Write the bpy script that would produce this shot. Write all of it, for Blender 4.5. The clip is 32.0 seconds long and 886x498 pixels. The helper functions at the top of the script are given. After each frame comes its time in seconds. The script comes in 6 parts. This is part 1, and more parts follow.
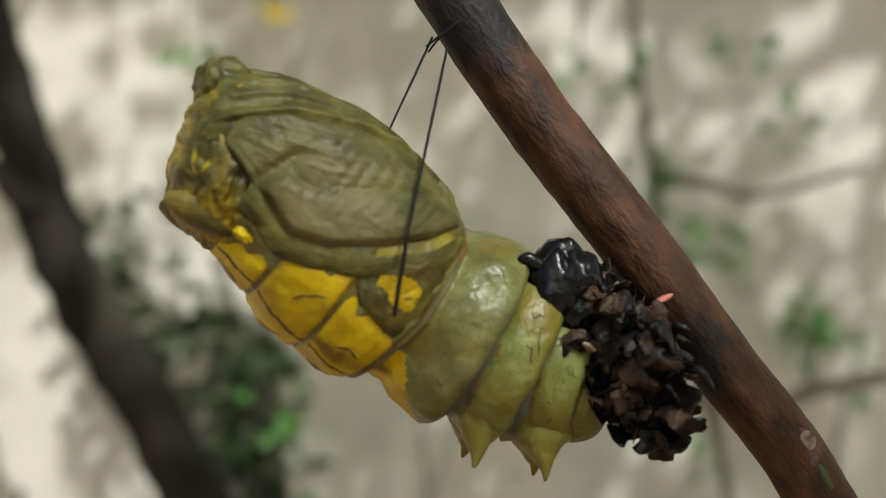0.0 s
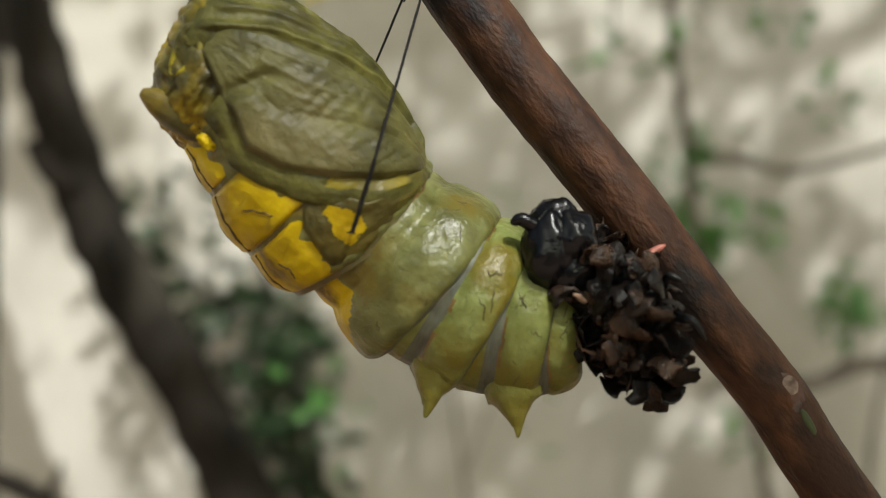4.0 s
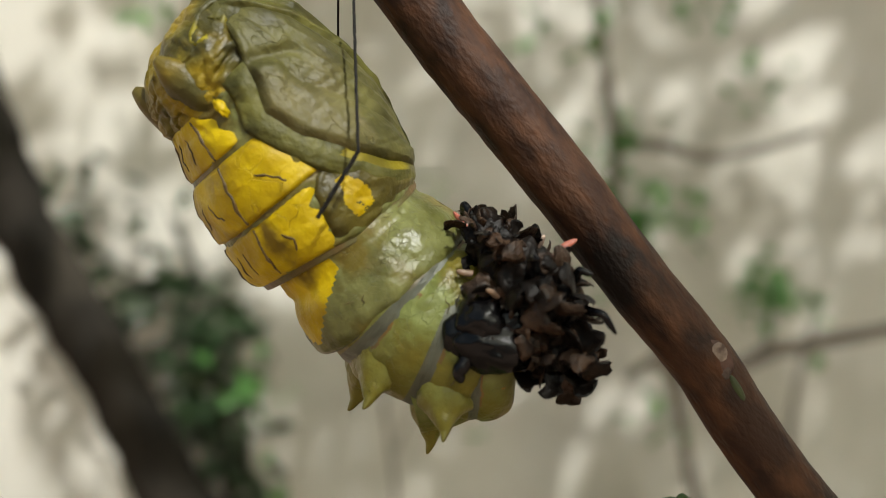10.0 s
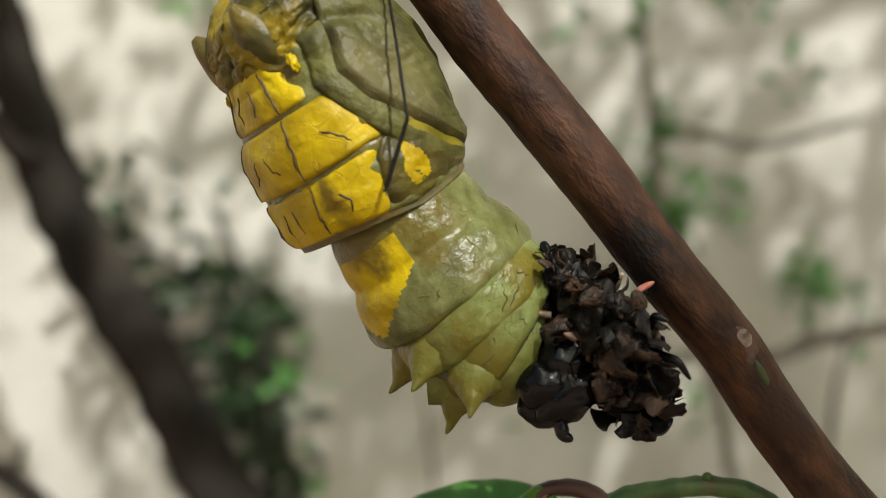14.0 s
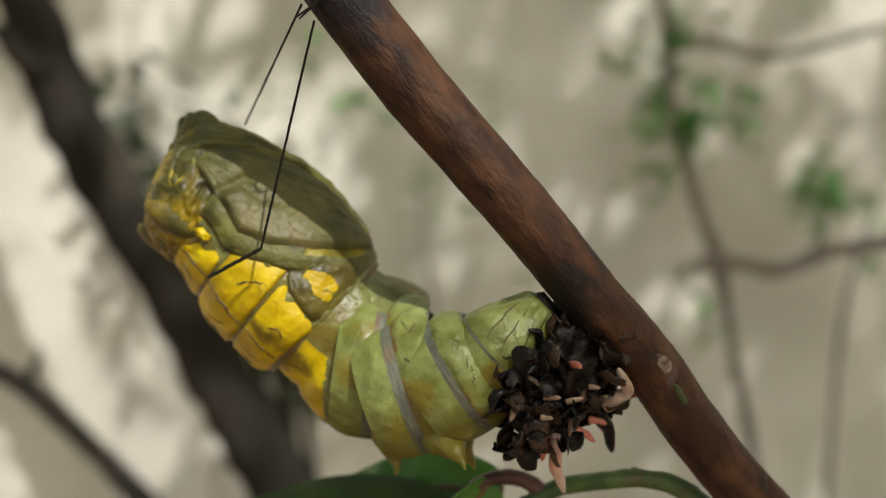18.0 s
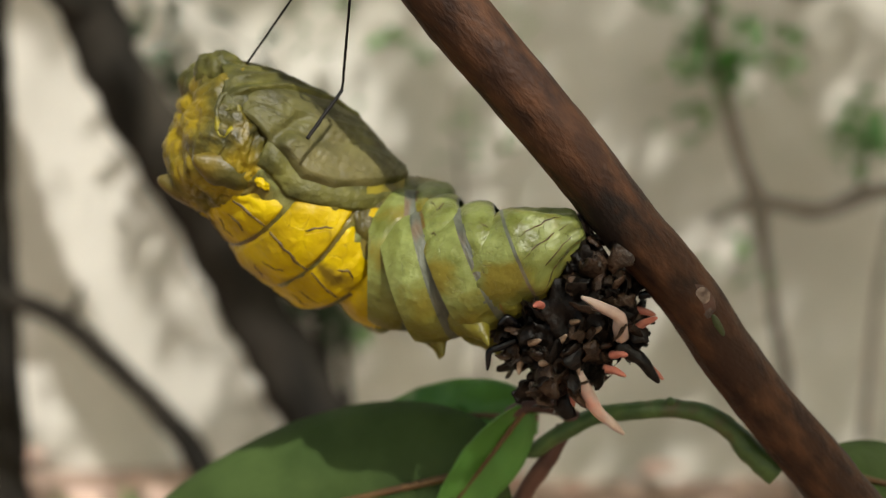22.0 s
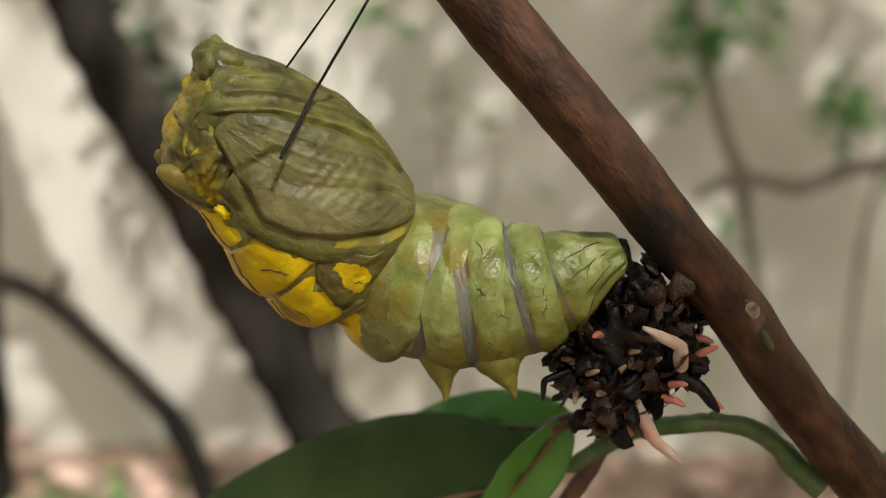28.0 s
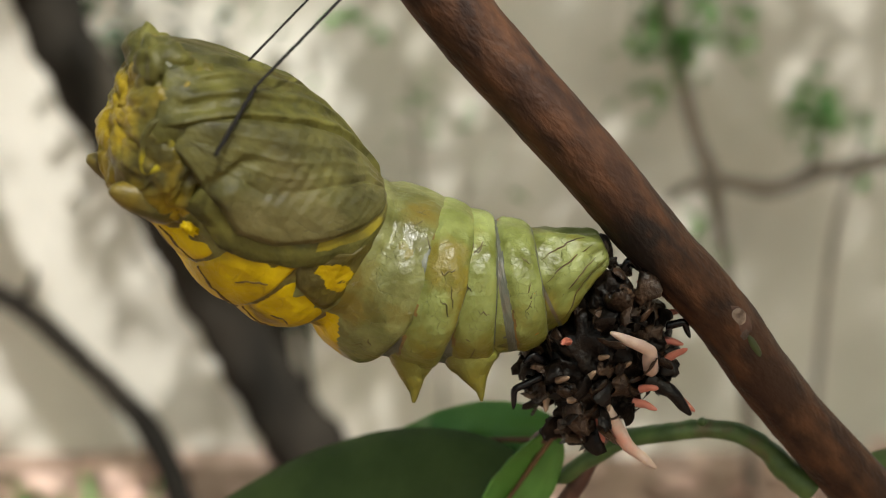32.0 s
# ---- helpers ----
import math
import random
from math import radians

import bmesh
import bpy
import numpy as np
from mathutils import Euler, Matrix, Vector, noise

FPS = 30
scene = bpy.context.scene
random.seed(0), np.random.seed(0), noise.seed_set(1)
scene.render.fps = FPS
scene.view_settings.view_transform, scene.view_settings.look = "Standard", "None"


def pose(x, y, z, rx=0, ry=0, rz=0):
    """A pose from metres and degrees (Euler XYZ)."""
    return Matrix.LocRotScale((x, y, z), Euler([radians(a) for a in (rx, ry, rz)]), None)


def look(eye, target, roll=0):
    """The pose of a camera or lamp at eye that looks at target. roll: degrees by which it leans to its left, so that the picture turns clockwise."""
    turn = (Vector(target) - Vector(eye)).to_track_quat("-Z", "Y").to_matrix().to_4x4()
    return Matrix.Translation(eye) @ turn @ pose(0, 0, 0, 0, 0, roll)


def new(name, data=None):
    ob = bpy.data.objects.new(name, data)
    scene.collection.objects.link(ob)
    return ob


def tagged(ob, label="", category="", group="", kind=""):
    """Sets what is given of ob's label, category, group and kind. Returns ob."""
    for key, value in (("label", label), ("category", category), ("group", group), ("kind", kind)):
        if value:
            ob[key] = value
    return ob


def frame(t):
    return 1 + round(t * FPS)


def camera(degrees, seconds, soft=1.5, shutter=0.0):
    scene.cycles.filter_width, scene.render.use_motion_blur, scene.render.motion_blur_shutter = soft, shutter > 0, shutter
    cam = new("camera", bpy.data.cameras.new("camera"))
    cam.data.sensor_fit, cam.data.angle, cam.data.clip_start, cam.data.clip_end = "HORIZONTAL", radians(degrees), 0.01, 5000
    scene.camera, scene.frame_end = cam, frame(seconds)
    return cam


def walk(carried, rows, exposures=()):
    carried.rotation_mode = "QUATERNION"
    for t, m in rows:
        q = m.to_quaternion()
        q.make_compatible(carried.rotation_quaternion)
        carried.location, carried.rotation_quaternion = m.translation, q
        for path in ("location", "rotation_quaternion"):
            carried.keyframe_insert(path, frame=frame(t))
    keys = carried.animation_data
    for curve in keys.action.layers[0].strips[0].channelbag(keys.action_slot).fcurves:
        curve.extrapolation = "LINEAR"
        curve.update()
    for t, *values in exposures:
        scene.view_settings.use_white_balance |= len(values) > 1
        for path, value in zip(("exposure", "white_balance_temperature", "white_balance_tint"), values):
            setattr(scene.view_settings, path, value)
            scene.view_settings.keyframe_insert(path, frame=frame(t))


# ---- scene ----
# A birdwing chrysalis wriggling out of its larval skin on a twig, before a garden wall.
# World: x to the right, y away from the camera, z up. The twig hangs about half a metre over the ground.
cam = camera(41.0, 32.0, soft=0.7)
cam.data.dof.use_dof = True
cam.data.dof.focus_distance = 0.107
cam.data.dof.aperture_fstop = 23.0
CAMERA_ROWS = [
    (0, pose(-0.00780, -0.10500, 0.50766, 90.357, 0, -1.228)),
    (0.5, pose(-0.00737, -0.10500, 0.50775, 90.228, 0, -1.207)),
    (1, pose(-0.00682, -0.10500, 0.50779, 90.304, 0, -0.994)),
    (1.5, pose(-0.00619, -0.10500, 0.50772, 90.015, 0, -0.961)),
    (2, pose(-0.00552, -0.10500, 0.50751, 89.905, 0, -1.237)),
    (2.5, pose(-0.00489, -0.10500, 0.50716, 89.923, 0, -1.325)),
    (3, pose(-0.00437, -0.10500, 0.50671, 89.856, 0, -0.958)),
    (3.5, pose(-0.00398, -0.10500, 0.50627, 89.219, 0, 0.617)),
    (4, pose(-0.00367, -0.10500, 0.50595, 89.325, 0, 0.611)),
    (4.5, pose(-0.00337, -0.10500, 0.50581, 89.533, 0, 0.573)),
    (5, pose(-0.00305, -0.10500, 0.50583, 89.734, 0, 0.512)),
    (5.5, pose(-0.00270, -0.10500, 0.50592, 89.822, 0, 0.437)),
    (6, pose(-0.00234, -0.10500, 0.50599, 89.533, 0, 0.157)),
    (6.5, pose(-0.00203, -0.10500, 0.50595, 89.500, 0, -0.131)),
    (7, pose(-0.00177, -0.10500, 0.50575, 89.503, 0, 0.182)),
    (7.5, pose(-0.00158, -0.10500, 0.50539, 89.599, 0, 0.339)),
    (8, pose(-0.00150, -0.10500, 0.50494, 89.243, 0, 0.534)),
    (8.5, pose(-0.00159, -0.10500, 0.50448, 88.514, 0, 0.389)),
    (9, pose(-0.00191, -0.10500, 0.50413, 89.613, 0, 0.586)),
    (9.5, pose(-0.00245, -0.10500, 0.50397, 89.353, 0, -0.677)),
    (10, pose(-0.00311, -0.10500, 0.50402, 88.719, 0, -2.853)),
    (10.5, pose(-0.00373, -0.10500, 0.50427, 89.340, 0, -3.158)),
    (11, pose(-0.00420, -0.10500, 0.50463, 89.478, 0, -2.480)),
    (11.5, pose(-0.00444, -0.10500, 0.50499, 89.418, 0, -2.297)),
    (12, pose(-0.00447, -0.10500, 0.50527, 88.943, 0, -2.253)),
    (12.5, pose(-0.00430, -0.10500, 0.50541, 89.395, 0, -2.135)),
    (13, pose(-0.00395, -0.10500, 0.50541, 89.558, 0, -1.931)),
    (13.5, pose(-0.00342, -0.10500, 0.50534, 89.388, 0, -1.560)),
    (14, pose(-0.00271, -0.10500, 0.50532, 88.124, 0, -0.981)),
    (14.5, pose(-0.00181, -0.10500, 0.50543, 86.639, 0, -0.138)),
    (15, pose(-0.00077, -0.10500, 0.50571, 85.591, 0, -0.629)),
    (15.5, pose(0.00036, -0.10500, 0.50616, 85.612, 0, -0.692)),
    (16, pose(0.00151, -0.10500, 0.50675, 85.548, 0, -0.637)),
    (16.5, pose(0.00266, -0.10500, 0.50749, 85.410, 0, -0.571)),
    (17, pose(0.00375, -0.10500, 0.50837, 85.209, 0, -0.499)),
    (17.5, pose(0.00475, -0.10500, 0.50937, 84.953, 0, -0.422)),
    (18, pose(0.00562, -0.10500, 0.51039, 83.602, 0, -0.093)),
    (18.5, pose(0.00633, -0.10500, 0.51131, 82.038, 0, 0.890)),
    (19, pose(0.00684, -0.10500, 0.51203, 81.504, 0, 0.901)),
    (19.5, pose(0.00713, -0.10500, 0.51252, 81.315, 0, 0.909)),
    (20, pose(0.00722, -0.10500, 0.51280, 81.097, 0, 0.871)),
    (20.5, pose(0.00716, -0.10500, 0.51296, 81.078, 0, 1.390)),
    (21, pose(0.00699, -0.10500, 0.51311, 80.777, 0, 1.450)),
    (21.5, pose(0.00673, -0.10500, 0.51334, 80.720, 0, 1.658)),
    (22, pose(0.00638, -0.10500, 0.51370, 80.536, 0, 1.713)),
    (22.5, pose(0.00591, -0.10500, 0.51420, 80.505, 0, 2.026)),
    (23, pose(0.00534, -0.10500, 0.51480, 81.046, 0, 2.424)),
    (23.5, pose(0.00475, -0.10500, 0.51541, 81.157, 0, 1.777)),
    (24, pose(0.00427, -0.10500, 0.51592, 80.798, 0, 1.933)),
    (24.5, pose(0.00404, -0.10500, 0.51624, 80.852, 0, 2.404)),
    (25, pose(0.00407, -0.10500, 0.51633, 80.698, 0, 1.773)),
    (25.5, pose(0.00423, -0.10500, 0.51620, 80.313, 0, 0.840)),
    (26, pose(0.00433, -0.10500, 0.51593, 79.880, 0, 0.611)),
    (26.5, pose(0.00417, -0.10500, 0.51566, 79.415, 0, 0.414)),
    (27, pose(0.00365, -0.10500, 0.51551, 79.040, 0, 0.264)),
    (27.5, pose(0.00280, -0.10500, 0.51556, 78.883, 0, 0.181)),
    (28, pose(0.00175, -0.10500, 0.51579, 79.318, 0, 0.715)),
    (28.5, pose(0.00064, -0.10500, 0.51613, 79.331, 0, 0.596)),
    (29, pose(-0.00035, -0.10500, 0.51647, 79.450, 0, 0.607)),
    (29.5, pose(-0.00114, -0.10500, 0.51673, 79.524, 0, 0.357)),
    (30, pose(-0.00167, -0.10500, 0.51688, 79.752, 0, -0.542)),
    (30.5, pose(-0.00197, -0.10500, 0.51693, 79.859, 0, -0.576)),
    (31, pose(-0.00210, -0.10500, 0.51691, 79.671, 0, -0.588)),
    (31.5, pose(-0.00215, -0.10500, 0.51685, 79.512, 0, -0.571)),
    (32, pose(-0.00217, -0.10500, 0.51677, 79.411, 0, -0.748)),
]
walk(cam, CAMERA_ROWS, exposures=[(0, 0.10, 6950, -13), (14, 0.17, 6950, -12), (19, 0.14, 7200, -11), (28, 0.18, 7250, -10), (31, 0.24, 7150, -10), (32, 0.30, 7100, -11)])
BRANCH_ROWS = [
    (0, pose(0.02673, 0.0000, 0.49095, 0.00, 1.73, 0)),
    (0.5, pose(0.02580, 0.0000, 0.49081, 0.00, 1.39, 0)),
    (1, pose(0.02568, 0.0000, 0.49042, 0.00, 1.40, 0)),
    (1.5, pose(0.02667, 0.0000, 0.48939, 0.00, 1.12, 0)),
    (2, pose(0.02606, 0.0000, 0.48915, 0.00, 0.90, 0)),
    (2.5, pose(0.02232, 0.0000, 0.48959, 0.00, 0.31, 0)),
    (3, pose(0.02353, 0.0000, 0.48884, 0.00, 0.32, 0)),
    (3.5, pose(0.02562, 0.0000, 0.49300, 0.00, 0.88, 0)),
    (4, pose(0.02583, 0.0000, 0.49226, 0.00, 0.84, 0)),
    (4.5, pose(0.02588, 0.0000, 0.49115, 0.00, 0.67, 0)),
    (5, pose(0.02583, 0.0000, 0.49018, 0.00, 0.46, 0)),
    (5.5, pose(0.02571, 0.0000, 0.48981, 0.00, 0.09, 0)),
    (6, pose(0.02404, 0.0000, 0.49065, 0.00, -0.12, 0)),
    (6.5, pose(0.02437, 0.0000, 0.48912, 0.00, -0.39, 0)),
    (7, pose(0.02559, 0.0000, 0.48977, 0.00, -0.04, 0)),
    (7.5, pose(0.02562, 0.0000, 0.48945, 0.00, -0.11, 0)),
    (8, pose(0.02715, 0.0000, 0.48938, 0.00, 0.97, 0)),
    (8.5, pose(0.02345, 0.0000, 0.49276, 0.00, 1.45, 0)),
    (9, pose(0.02054, 0.0000, 0.48954, 0.00, 0.50, 0)),
    (9.5, pose(0.02522, 0.0000, 0.49225, 0.00, 1.11, 0)),
    (10, pose(0.02693, 0.0000, 0.49193, 0.00, 0.47, 0)),
    (10.5, pose(0.02583, 0.0000, 0.48960, 0.00, -0.08, 0)),
    (11, pose(0.02570, 0.0000, 0.49119, 0.00, -0.21, 0)),
    (11.5, pose(0.02542, 0.0000, 0.48918, 0.00, -0.60, 0)),
    (12, pose(0.02597, 0.0000, 0.49036, 0.00, -0.34, 0)),
    (12.5, pose(0.02405, 0.0000, 0.48893, 0.00, 0.06, 0)),
    (13, pose(0.02559, 0.0000, 0.48939, 0.00, -0.21, 0)),
    (13.5, pose(0.02571, 0.0000, 0.48953, 0.00, -0.41, 0)),
    (14, pose(0.02675, 0.0030, 0.49326, 2.25, 0.13, 0)),
    (14.5, pose(0.02861, 0.0060, 0.49054, 4.50, 0.99, 0)),
    (15, pose(0.02514, 0.0080, 0.49024, 6.75, 0.29, 0)),
    (15.5, pose(0.02782, 0.0100, 0.48817, 9.00, -0.32, 0)),
    (16, pose(0.02810, 0.0100, 0.48897, 9.00, -0.58, 0)),
    (16.5, pose(0.02736, 0.0100, 0.49008, 9.00, -0.97, 0)),
    (17, pose(0.02657, 0.0100, 0.49119, 9.00, -1.29, 0)),
    (17.5, pose(0.02667, 0.0100, 0.49201, 9.00, -1.37, 0)),
    (18, pose(0.02785, 0.0100, 0.48634, 9.00, -1.05, 0)),
    (18.5, pose(0.02662, 0.0100, 0.48741, 9.00, -0.65, 0)),
    (19, pose(0.02675, 0.0100, 0.48777, 9.00, -1.18, 0)),
    (19.5, pose(0.02707, 0.0100, 0.48854, 9.00, -1.02, 0)),
    (20, pose(0.02588, 0.0100, 0.48865, 9.00, -0.92, 0)),
    (20.5, pose(0.02902, 0.0100, 0.48889, 9.00, -0.94, 0)),
    (21, pose(0.02704, 0.0100, 0.48983, 9.00, -1.09, 0)),
    (21.5, pose(0.02890, 0.0100, 0.48912, 9.00, -0.52, 0)),
    (22, pose(0.02868, 0.0100, 0.49036, 9.00, -0.65, 0)),
    (22.5, pose(0.02519, 0.0100, 0.49070, 9.00, -1.21, 0)),
    (23, pose(0.02876, 0.0100, 0.48783, 9.00, -2.02, 0)),
    (23.5, pose(0.02462, 0.0100, 0.48812, 9.00, -1.64, 0)),
    (24, pose(0.03222, 0.0100, 0.48875, 9.00, -1.53, 0)),
    (24.5, pose(0.03310, 0.0100, 0.48819, 9.00, -1.43, 0)),
    (25, pose(0.02994, 0.0100, 0.48600, 9.00, -2.11, 0)),
    (25.5, pose(0.02529, 0.0100, 0.48778, 9.00, -2.52, 0)),
    (26, pose(0.02582, 0.0092, 0.48898, 9.00, -2.38, 0)),
    (26.5, pose(0.02614, 0.0084, 0.49004, 9.00, -2.00, 0)),
    (27, pose(0.02612, 0.0076, 0.49087, 9.00, -1.53, 0)),
    (27.5, pose(0.02577, 0.0068, 0.49133, 9.00, -1.15, 0)),
    (28, pose(0.03003, 0.0060, 0.48936, 9.00, -0.93, 0)),
    (28.5, pose(0.02772, 0.0059, 0.48925, 9.00, -1.11, 0)),
    (29, pose(0.02690, 0.0057, 0.48812, 9.00, -1.58, 0)),
    (29.5, pose(0.03086, 0.0056, 0.48953, 9.00, -2.07, 0)),
    (30, pose(0.03008, 0.0055, 0.48890, 9.00, -2.48, 0)),
    (30.5, pose(0.02806, 0.0054, 0.48888, 9.00, -2.85, 0)),
    (31, pose(0.02496, 0.0053, 0.48999, 9.00, -2.92, 0)),
    (31.5, pose(0.02895, 0.0051, 0.48963, 9.00, -2.58, 0)),
    (32, pose(0.02753, 0.0050, 0.49002, 9.00, -2.57, 0)),
]

# ---- light ----
SUN = Vector((0.30, -0.60, 0.74)).normalized()
world = bpy.data.worlds.new("sky")
scene.world = world
world.use_nodes = True
sky = world.node_tree.nodes.new("ShaderNodeTexSky")
sky.sky_type, sky.sun_disc = "NISHITA", False
sky.air_density, sky.dust_density, sky.ozone_density = 0.6, 5.0, 0.5
sky.sun_elevation, sky.sun_rotation = math.asin(SUN.z), math.atan2(SUN.x, SUN.y)
world.node_tree.links.new(sky.outputs[0], world.node_tree.nodes["Background"].inputs[0])
world.node_tree.nodes["Background"].inputs[1].default_value = 0.15
sun = new("sun", bpy.data.lights.new("sun", "SUN"))
sun.data.energy, sun.data.angle, sun.data.color = 4.0, radians(0.5), (0.985, 0.895, 1.06)
sun.matrix_world = look(SUN * 5, (0, 0, 0))


# ---- materials ----
def surface(name, dark, light, scale=6.0, third=None, third_at=0.62, third_scale=2.0, rough=0.5, rough_span=0.15, bump=0.3, bump_scale=40.0,
            bump_dist=0.001, stretch=(1, 1, 1), sss=0.0, detail=6.0, transmit=0.0, turn=0.0, cracks=None, dark_marks=(), spec=0.5, belly=None):
    """Two colours mixed by fine noise, a third in larger patches, uneven gloss and fine relief."""
    m = bpy.data.materials.new(name)
    m.use_nodes = True
    nt = m.node_tree
    n, ln = nt.nodes, nt.links
    bsdf = n["Principled BSDF"]
    co = n.new("ShaderNodeTexCoord")
    mp = n.new("ShaderNodeMapping")
    mp.inputs["Scale"].default_value = stretch
    vr = n.new("ShaderNodeVectorRotate")
    vr.rotation_type = "Y_AXIS"
    vr.inputs["Angle"].default_value = turn
    ln.new(co.outputs["Object"], vr.inputs["Vector"])
    ln.new(vr.outputs[0], mp.inputs[0])
    info = n.new("ShaderNodeObjectInfo")
    n1 = n.new("ShaderNodeTexNoise")
    n1.noise_dimensions = "4D"
    ln.new(mp.outputs[0], n1.inputs["Vector"])
    ln.new(info.outputs["Random"], n1.inputs["W"])
    n1.inputs["Scale"].default_value, n1.inputs["Detail"].default_value = scale, detail
    r1 = n.new("ShaderNodeValToRGB")
    r1.color_ramp.elements[0].position, r1.color_ramp.elements[1].position = 0.35, 0.66
    r1.color_ramp.elements[0].color, r1.color_ramp.elements[1].color = (*dark, 1), (*light, 1)
    ln.new(n1.outputs["Fac"], r1.inputs[0])
    colour = r1.outputs[0]
    if third:
        n2 = n.new("ShaderNodeTexNoise")
        n2.noise_dimensions = "4D"
        far = n.new("ShaderNodeMath")
        far.operation = "MULTIPLY"
        far.inputs[1].default_value = 9.0
        ln.new(info.outputs["Random"], far.inputs[0])
        ln.new(far.outputs[0], n2.inputs["W"])
        ln.new(mp.outputs[0], n2.inputs["Vector"])
        n2.inputs["Scale"].default_value, n2.inputs["Detail"].default_value = third_scale, 4.0
        r2 = n.new("ShaderNodeMapRange")
        r2.inputs["From Min"].default_value, r2.inputs["From Max"].default_value = third_at - 0.04, third_at + 0.06
        ln.new(n2.outputs["Fac"], r2.inputs[0])
        mx = n.new("ShaderNodeMix")
        mx.data_type = "RGBA"
        ln.new(r2.outputs[0], mx.inputs["Factor"])
        ln.new(colour, mx.inputs[6])
        mx.inputs[7].default_value = (*third, 1)
        colour = mx.outputs[2]
    if belly:  # a second tint towards the back (low z) of a body ring
        low, high, tint = belly
        sx = n.new("ShaderNodeSeparateXYZ")
        ln.new(co.outputs["Object"], sx.inputs[0])
        wob = n.new("ShaderNodeMath")
        wob.operation = "MULTIPLY_ADD"
        ln.new(n1.outputs["Fac"], wob.inputs[0])
        wob.inputs[1].default_value = (high - low) * 1.2
        ln.new(sx.outputs["Z"], wob.inputs[2])
        gr = n.new("ShaderNodeMapRange")
        gr.inputs["From Min"].default_value, gr.inputs["From Max"].default_value = low + (high - low) * 0.6, high + (high - low) * 0.6
        gr.inputs["To Min"].default_value, gr.inputs["To Max"].default_value = 1.0, 0.0
        ln.new(wob.outputs[0], gr.inputs[0])
        mb = n.new("ShaderNodeMix")
        mb.data_type = "RGBA"
        ln.new(gr.outputs[0], mb.inputs["Factor"])
        ln.new(colour, mb.inputs[6])
        mb.inputs[7].default_value = (*tint, 1)
        colour = mb.outputs[2]
    nb = n.new("ShaderNodeTexNoise")
    ln.new(mp.outputs[0], nb.inputs["Vector"])
    nb.inputs["Scale"].default_value, nb.inputs["Detail"].default_value = bump_scale, 5.0
    height = nb.outputs["Fac"]
    if cracks:
        size, width, tint, amount = cracks
        warp = n.new("ShaderNodeVectorMath")
        warp.operation = "MULTIPLY_ADD"
        ln.new(n1.outputs["Color"], warp.inputs[0])
        warp.inputs[1].default_value = (2.2 / size,) * 3
        ln.new(mp.outputs[0], warp.inputs[2])
        vo = n.new("ShaderNodeTexVoronoi")
        vo.feature = "DISTANCE_TO_EDGE"
        vo.inputs["Scale"].default_value = size
        ln.new(warp.outputs[0], vo.inputs["Vector"])
        line = n.new("ShaderNodeMapRange")
        line.inputs["From Min"].default_value, line.inputs["From Max"].default_value = 0.0, width
        line.inputs["To Min"].default_value, line.inputs["To Max"].default_value = 1.0, 0.0
        ln.new(vo.outputs["Distance"], line.inputs[0])
        nm = n.new("ShaderNodeTexNoise")
        nm.inputs["Scale"].default_value = size * 0.45
        ln.new(mp.outputs[0], nm.inputs["Vector"])
        mask = n.new("ShaderNodeMapRange")
        mask.inputs["From Min"].default_value, mask.inputs["From Max"].default_value, mask.inputs["To Max"].default_value = 0.50, 0.58, amount
        ln.new(nm.outputs["Fac"], mask.inputs[0])
        both = n.new("ShaderNodeMath")
        both.operation = "MULTIPLY"
        ln.new(line.outputs[0], both.inputs[0])
        ln.new(mask.outputs[0], both.inputs[1])
        mc = n.new("ShaderNodeMix")
        mc.data_type = "RGBA"
        ln.new(both.outputs[0], mc.inputs["Factor"])
        ln.new(colour, mc.inputs[6])
        mc.inputs[7].default_value = (*tint, 1)
        colour = mc.outputs[2]
        sub = n.new("ShaderNodeMath")
        sub.operation = "MULTIPLY_ADD"
        ln.new(both.outputs[0], sub.inputs[0])
        sub.inputs[1].default_value = -0.8
        ln.new(height, sub.inputs[2])
        height = sub.outputs[0]
    for centre, radius, tint in dark_marks:  # near-black marks with a ragged outline
        di = n.new("ShaderNodeVectorMath")
        di.operation = "DISTANCE"
        ln.new(co.outputs["Object"], di.inputs[0])
        di.inputs[1].default_value = centre
        ad = n.new("ShaderNodeMath")
        ad.operation = "MULTIPLY_ADD"
        ln.new(n1.outputs["Fac"], ad.inputs[0])
        ad.inputs[1].default_value = radius * 1.1
        ln.new(di.outputs["Value"], ad.inputs[2])
        st = n.new("ShaderNodeMapRange")
        st.inputs["From Min"].default_value, st.inputs["From Max"].default_value = radius * 1.25, radius * 1.75
        st.inputs["To Min"].default_value, st.inputs["To Max"].default_value = 0.92, 0.0
        ln.new(ad.outputs[0], st.inputs[0])
        mq = n.new("ShaderNodeMix")
        mq.data_type = "RGBA"
        ln.new(st.outputs[0], mq.inputs["Factor"])
        ln.new(colour, mq.inputs[6])
        mq.inputs[7].default_value = (*tint, 1)
        colour = mq.outputs[2]
    ln.new(colour, bsdf.inputs["Base Color"])
    bsdf.inputs["Specular IOR Level"].default_value = spec
    rr = n.new("ShaderNodeMapRange")
    rr.inputs["To Min"].default_value, rr.inputs["To Max"].default_value = rough - rough_span, rough + rough_span
    ln.new(n1.outputs["Fac"], rr.inputs[0])
    ln.new(rr.outputs[0], bsdf.inputs["Roughness"])
    b = n.new("ShaderNodeBump")
    b.inputs["Strength"].default_value, b.inputs["Distance"].default_value = bump, bump_dist
    ln.new(height, b.inputs["Height"])
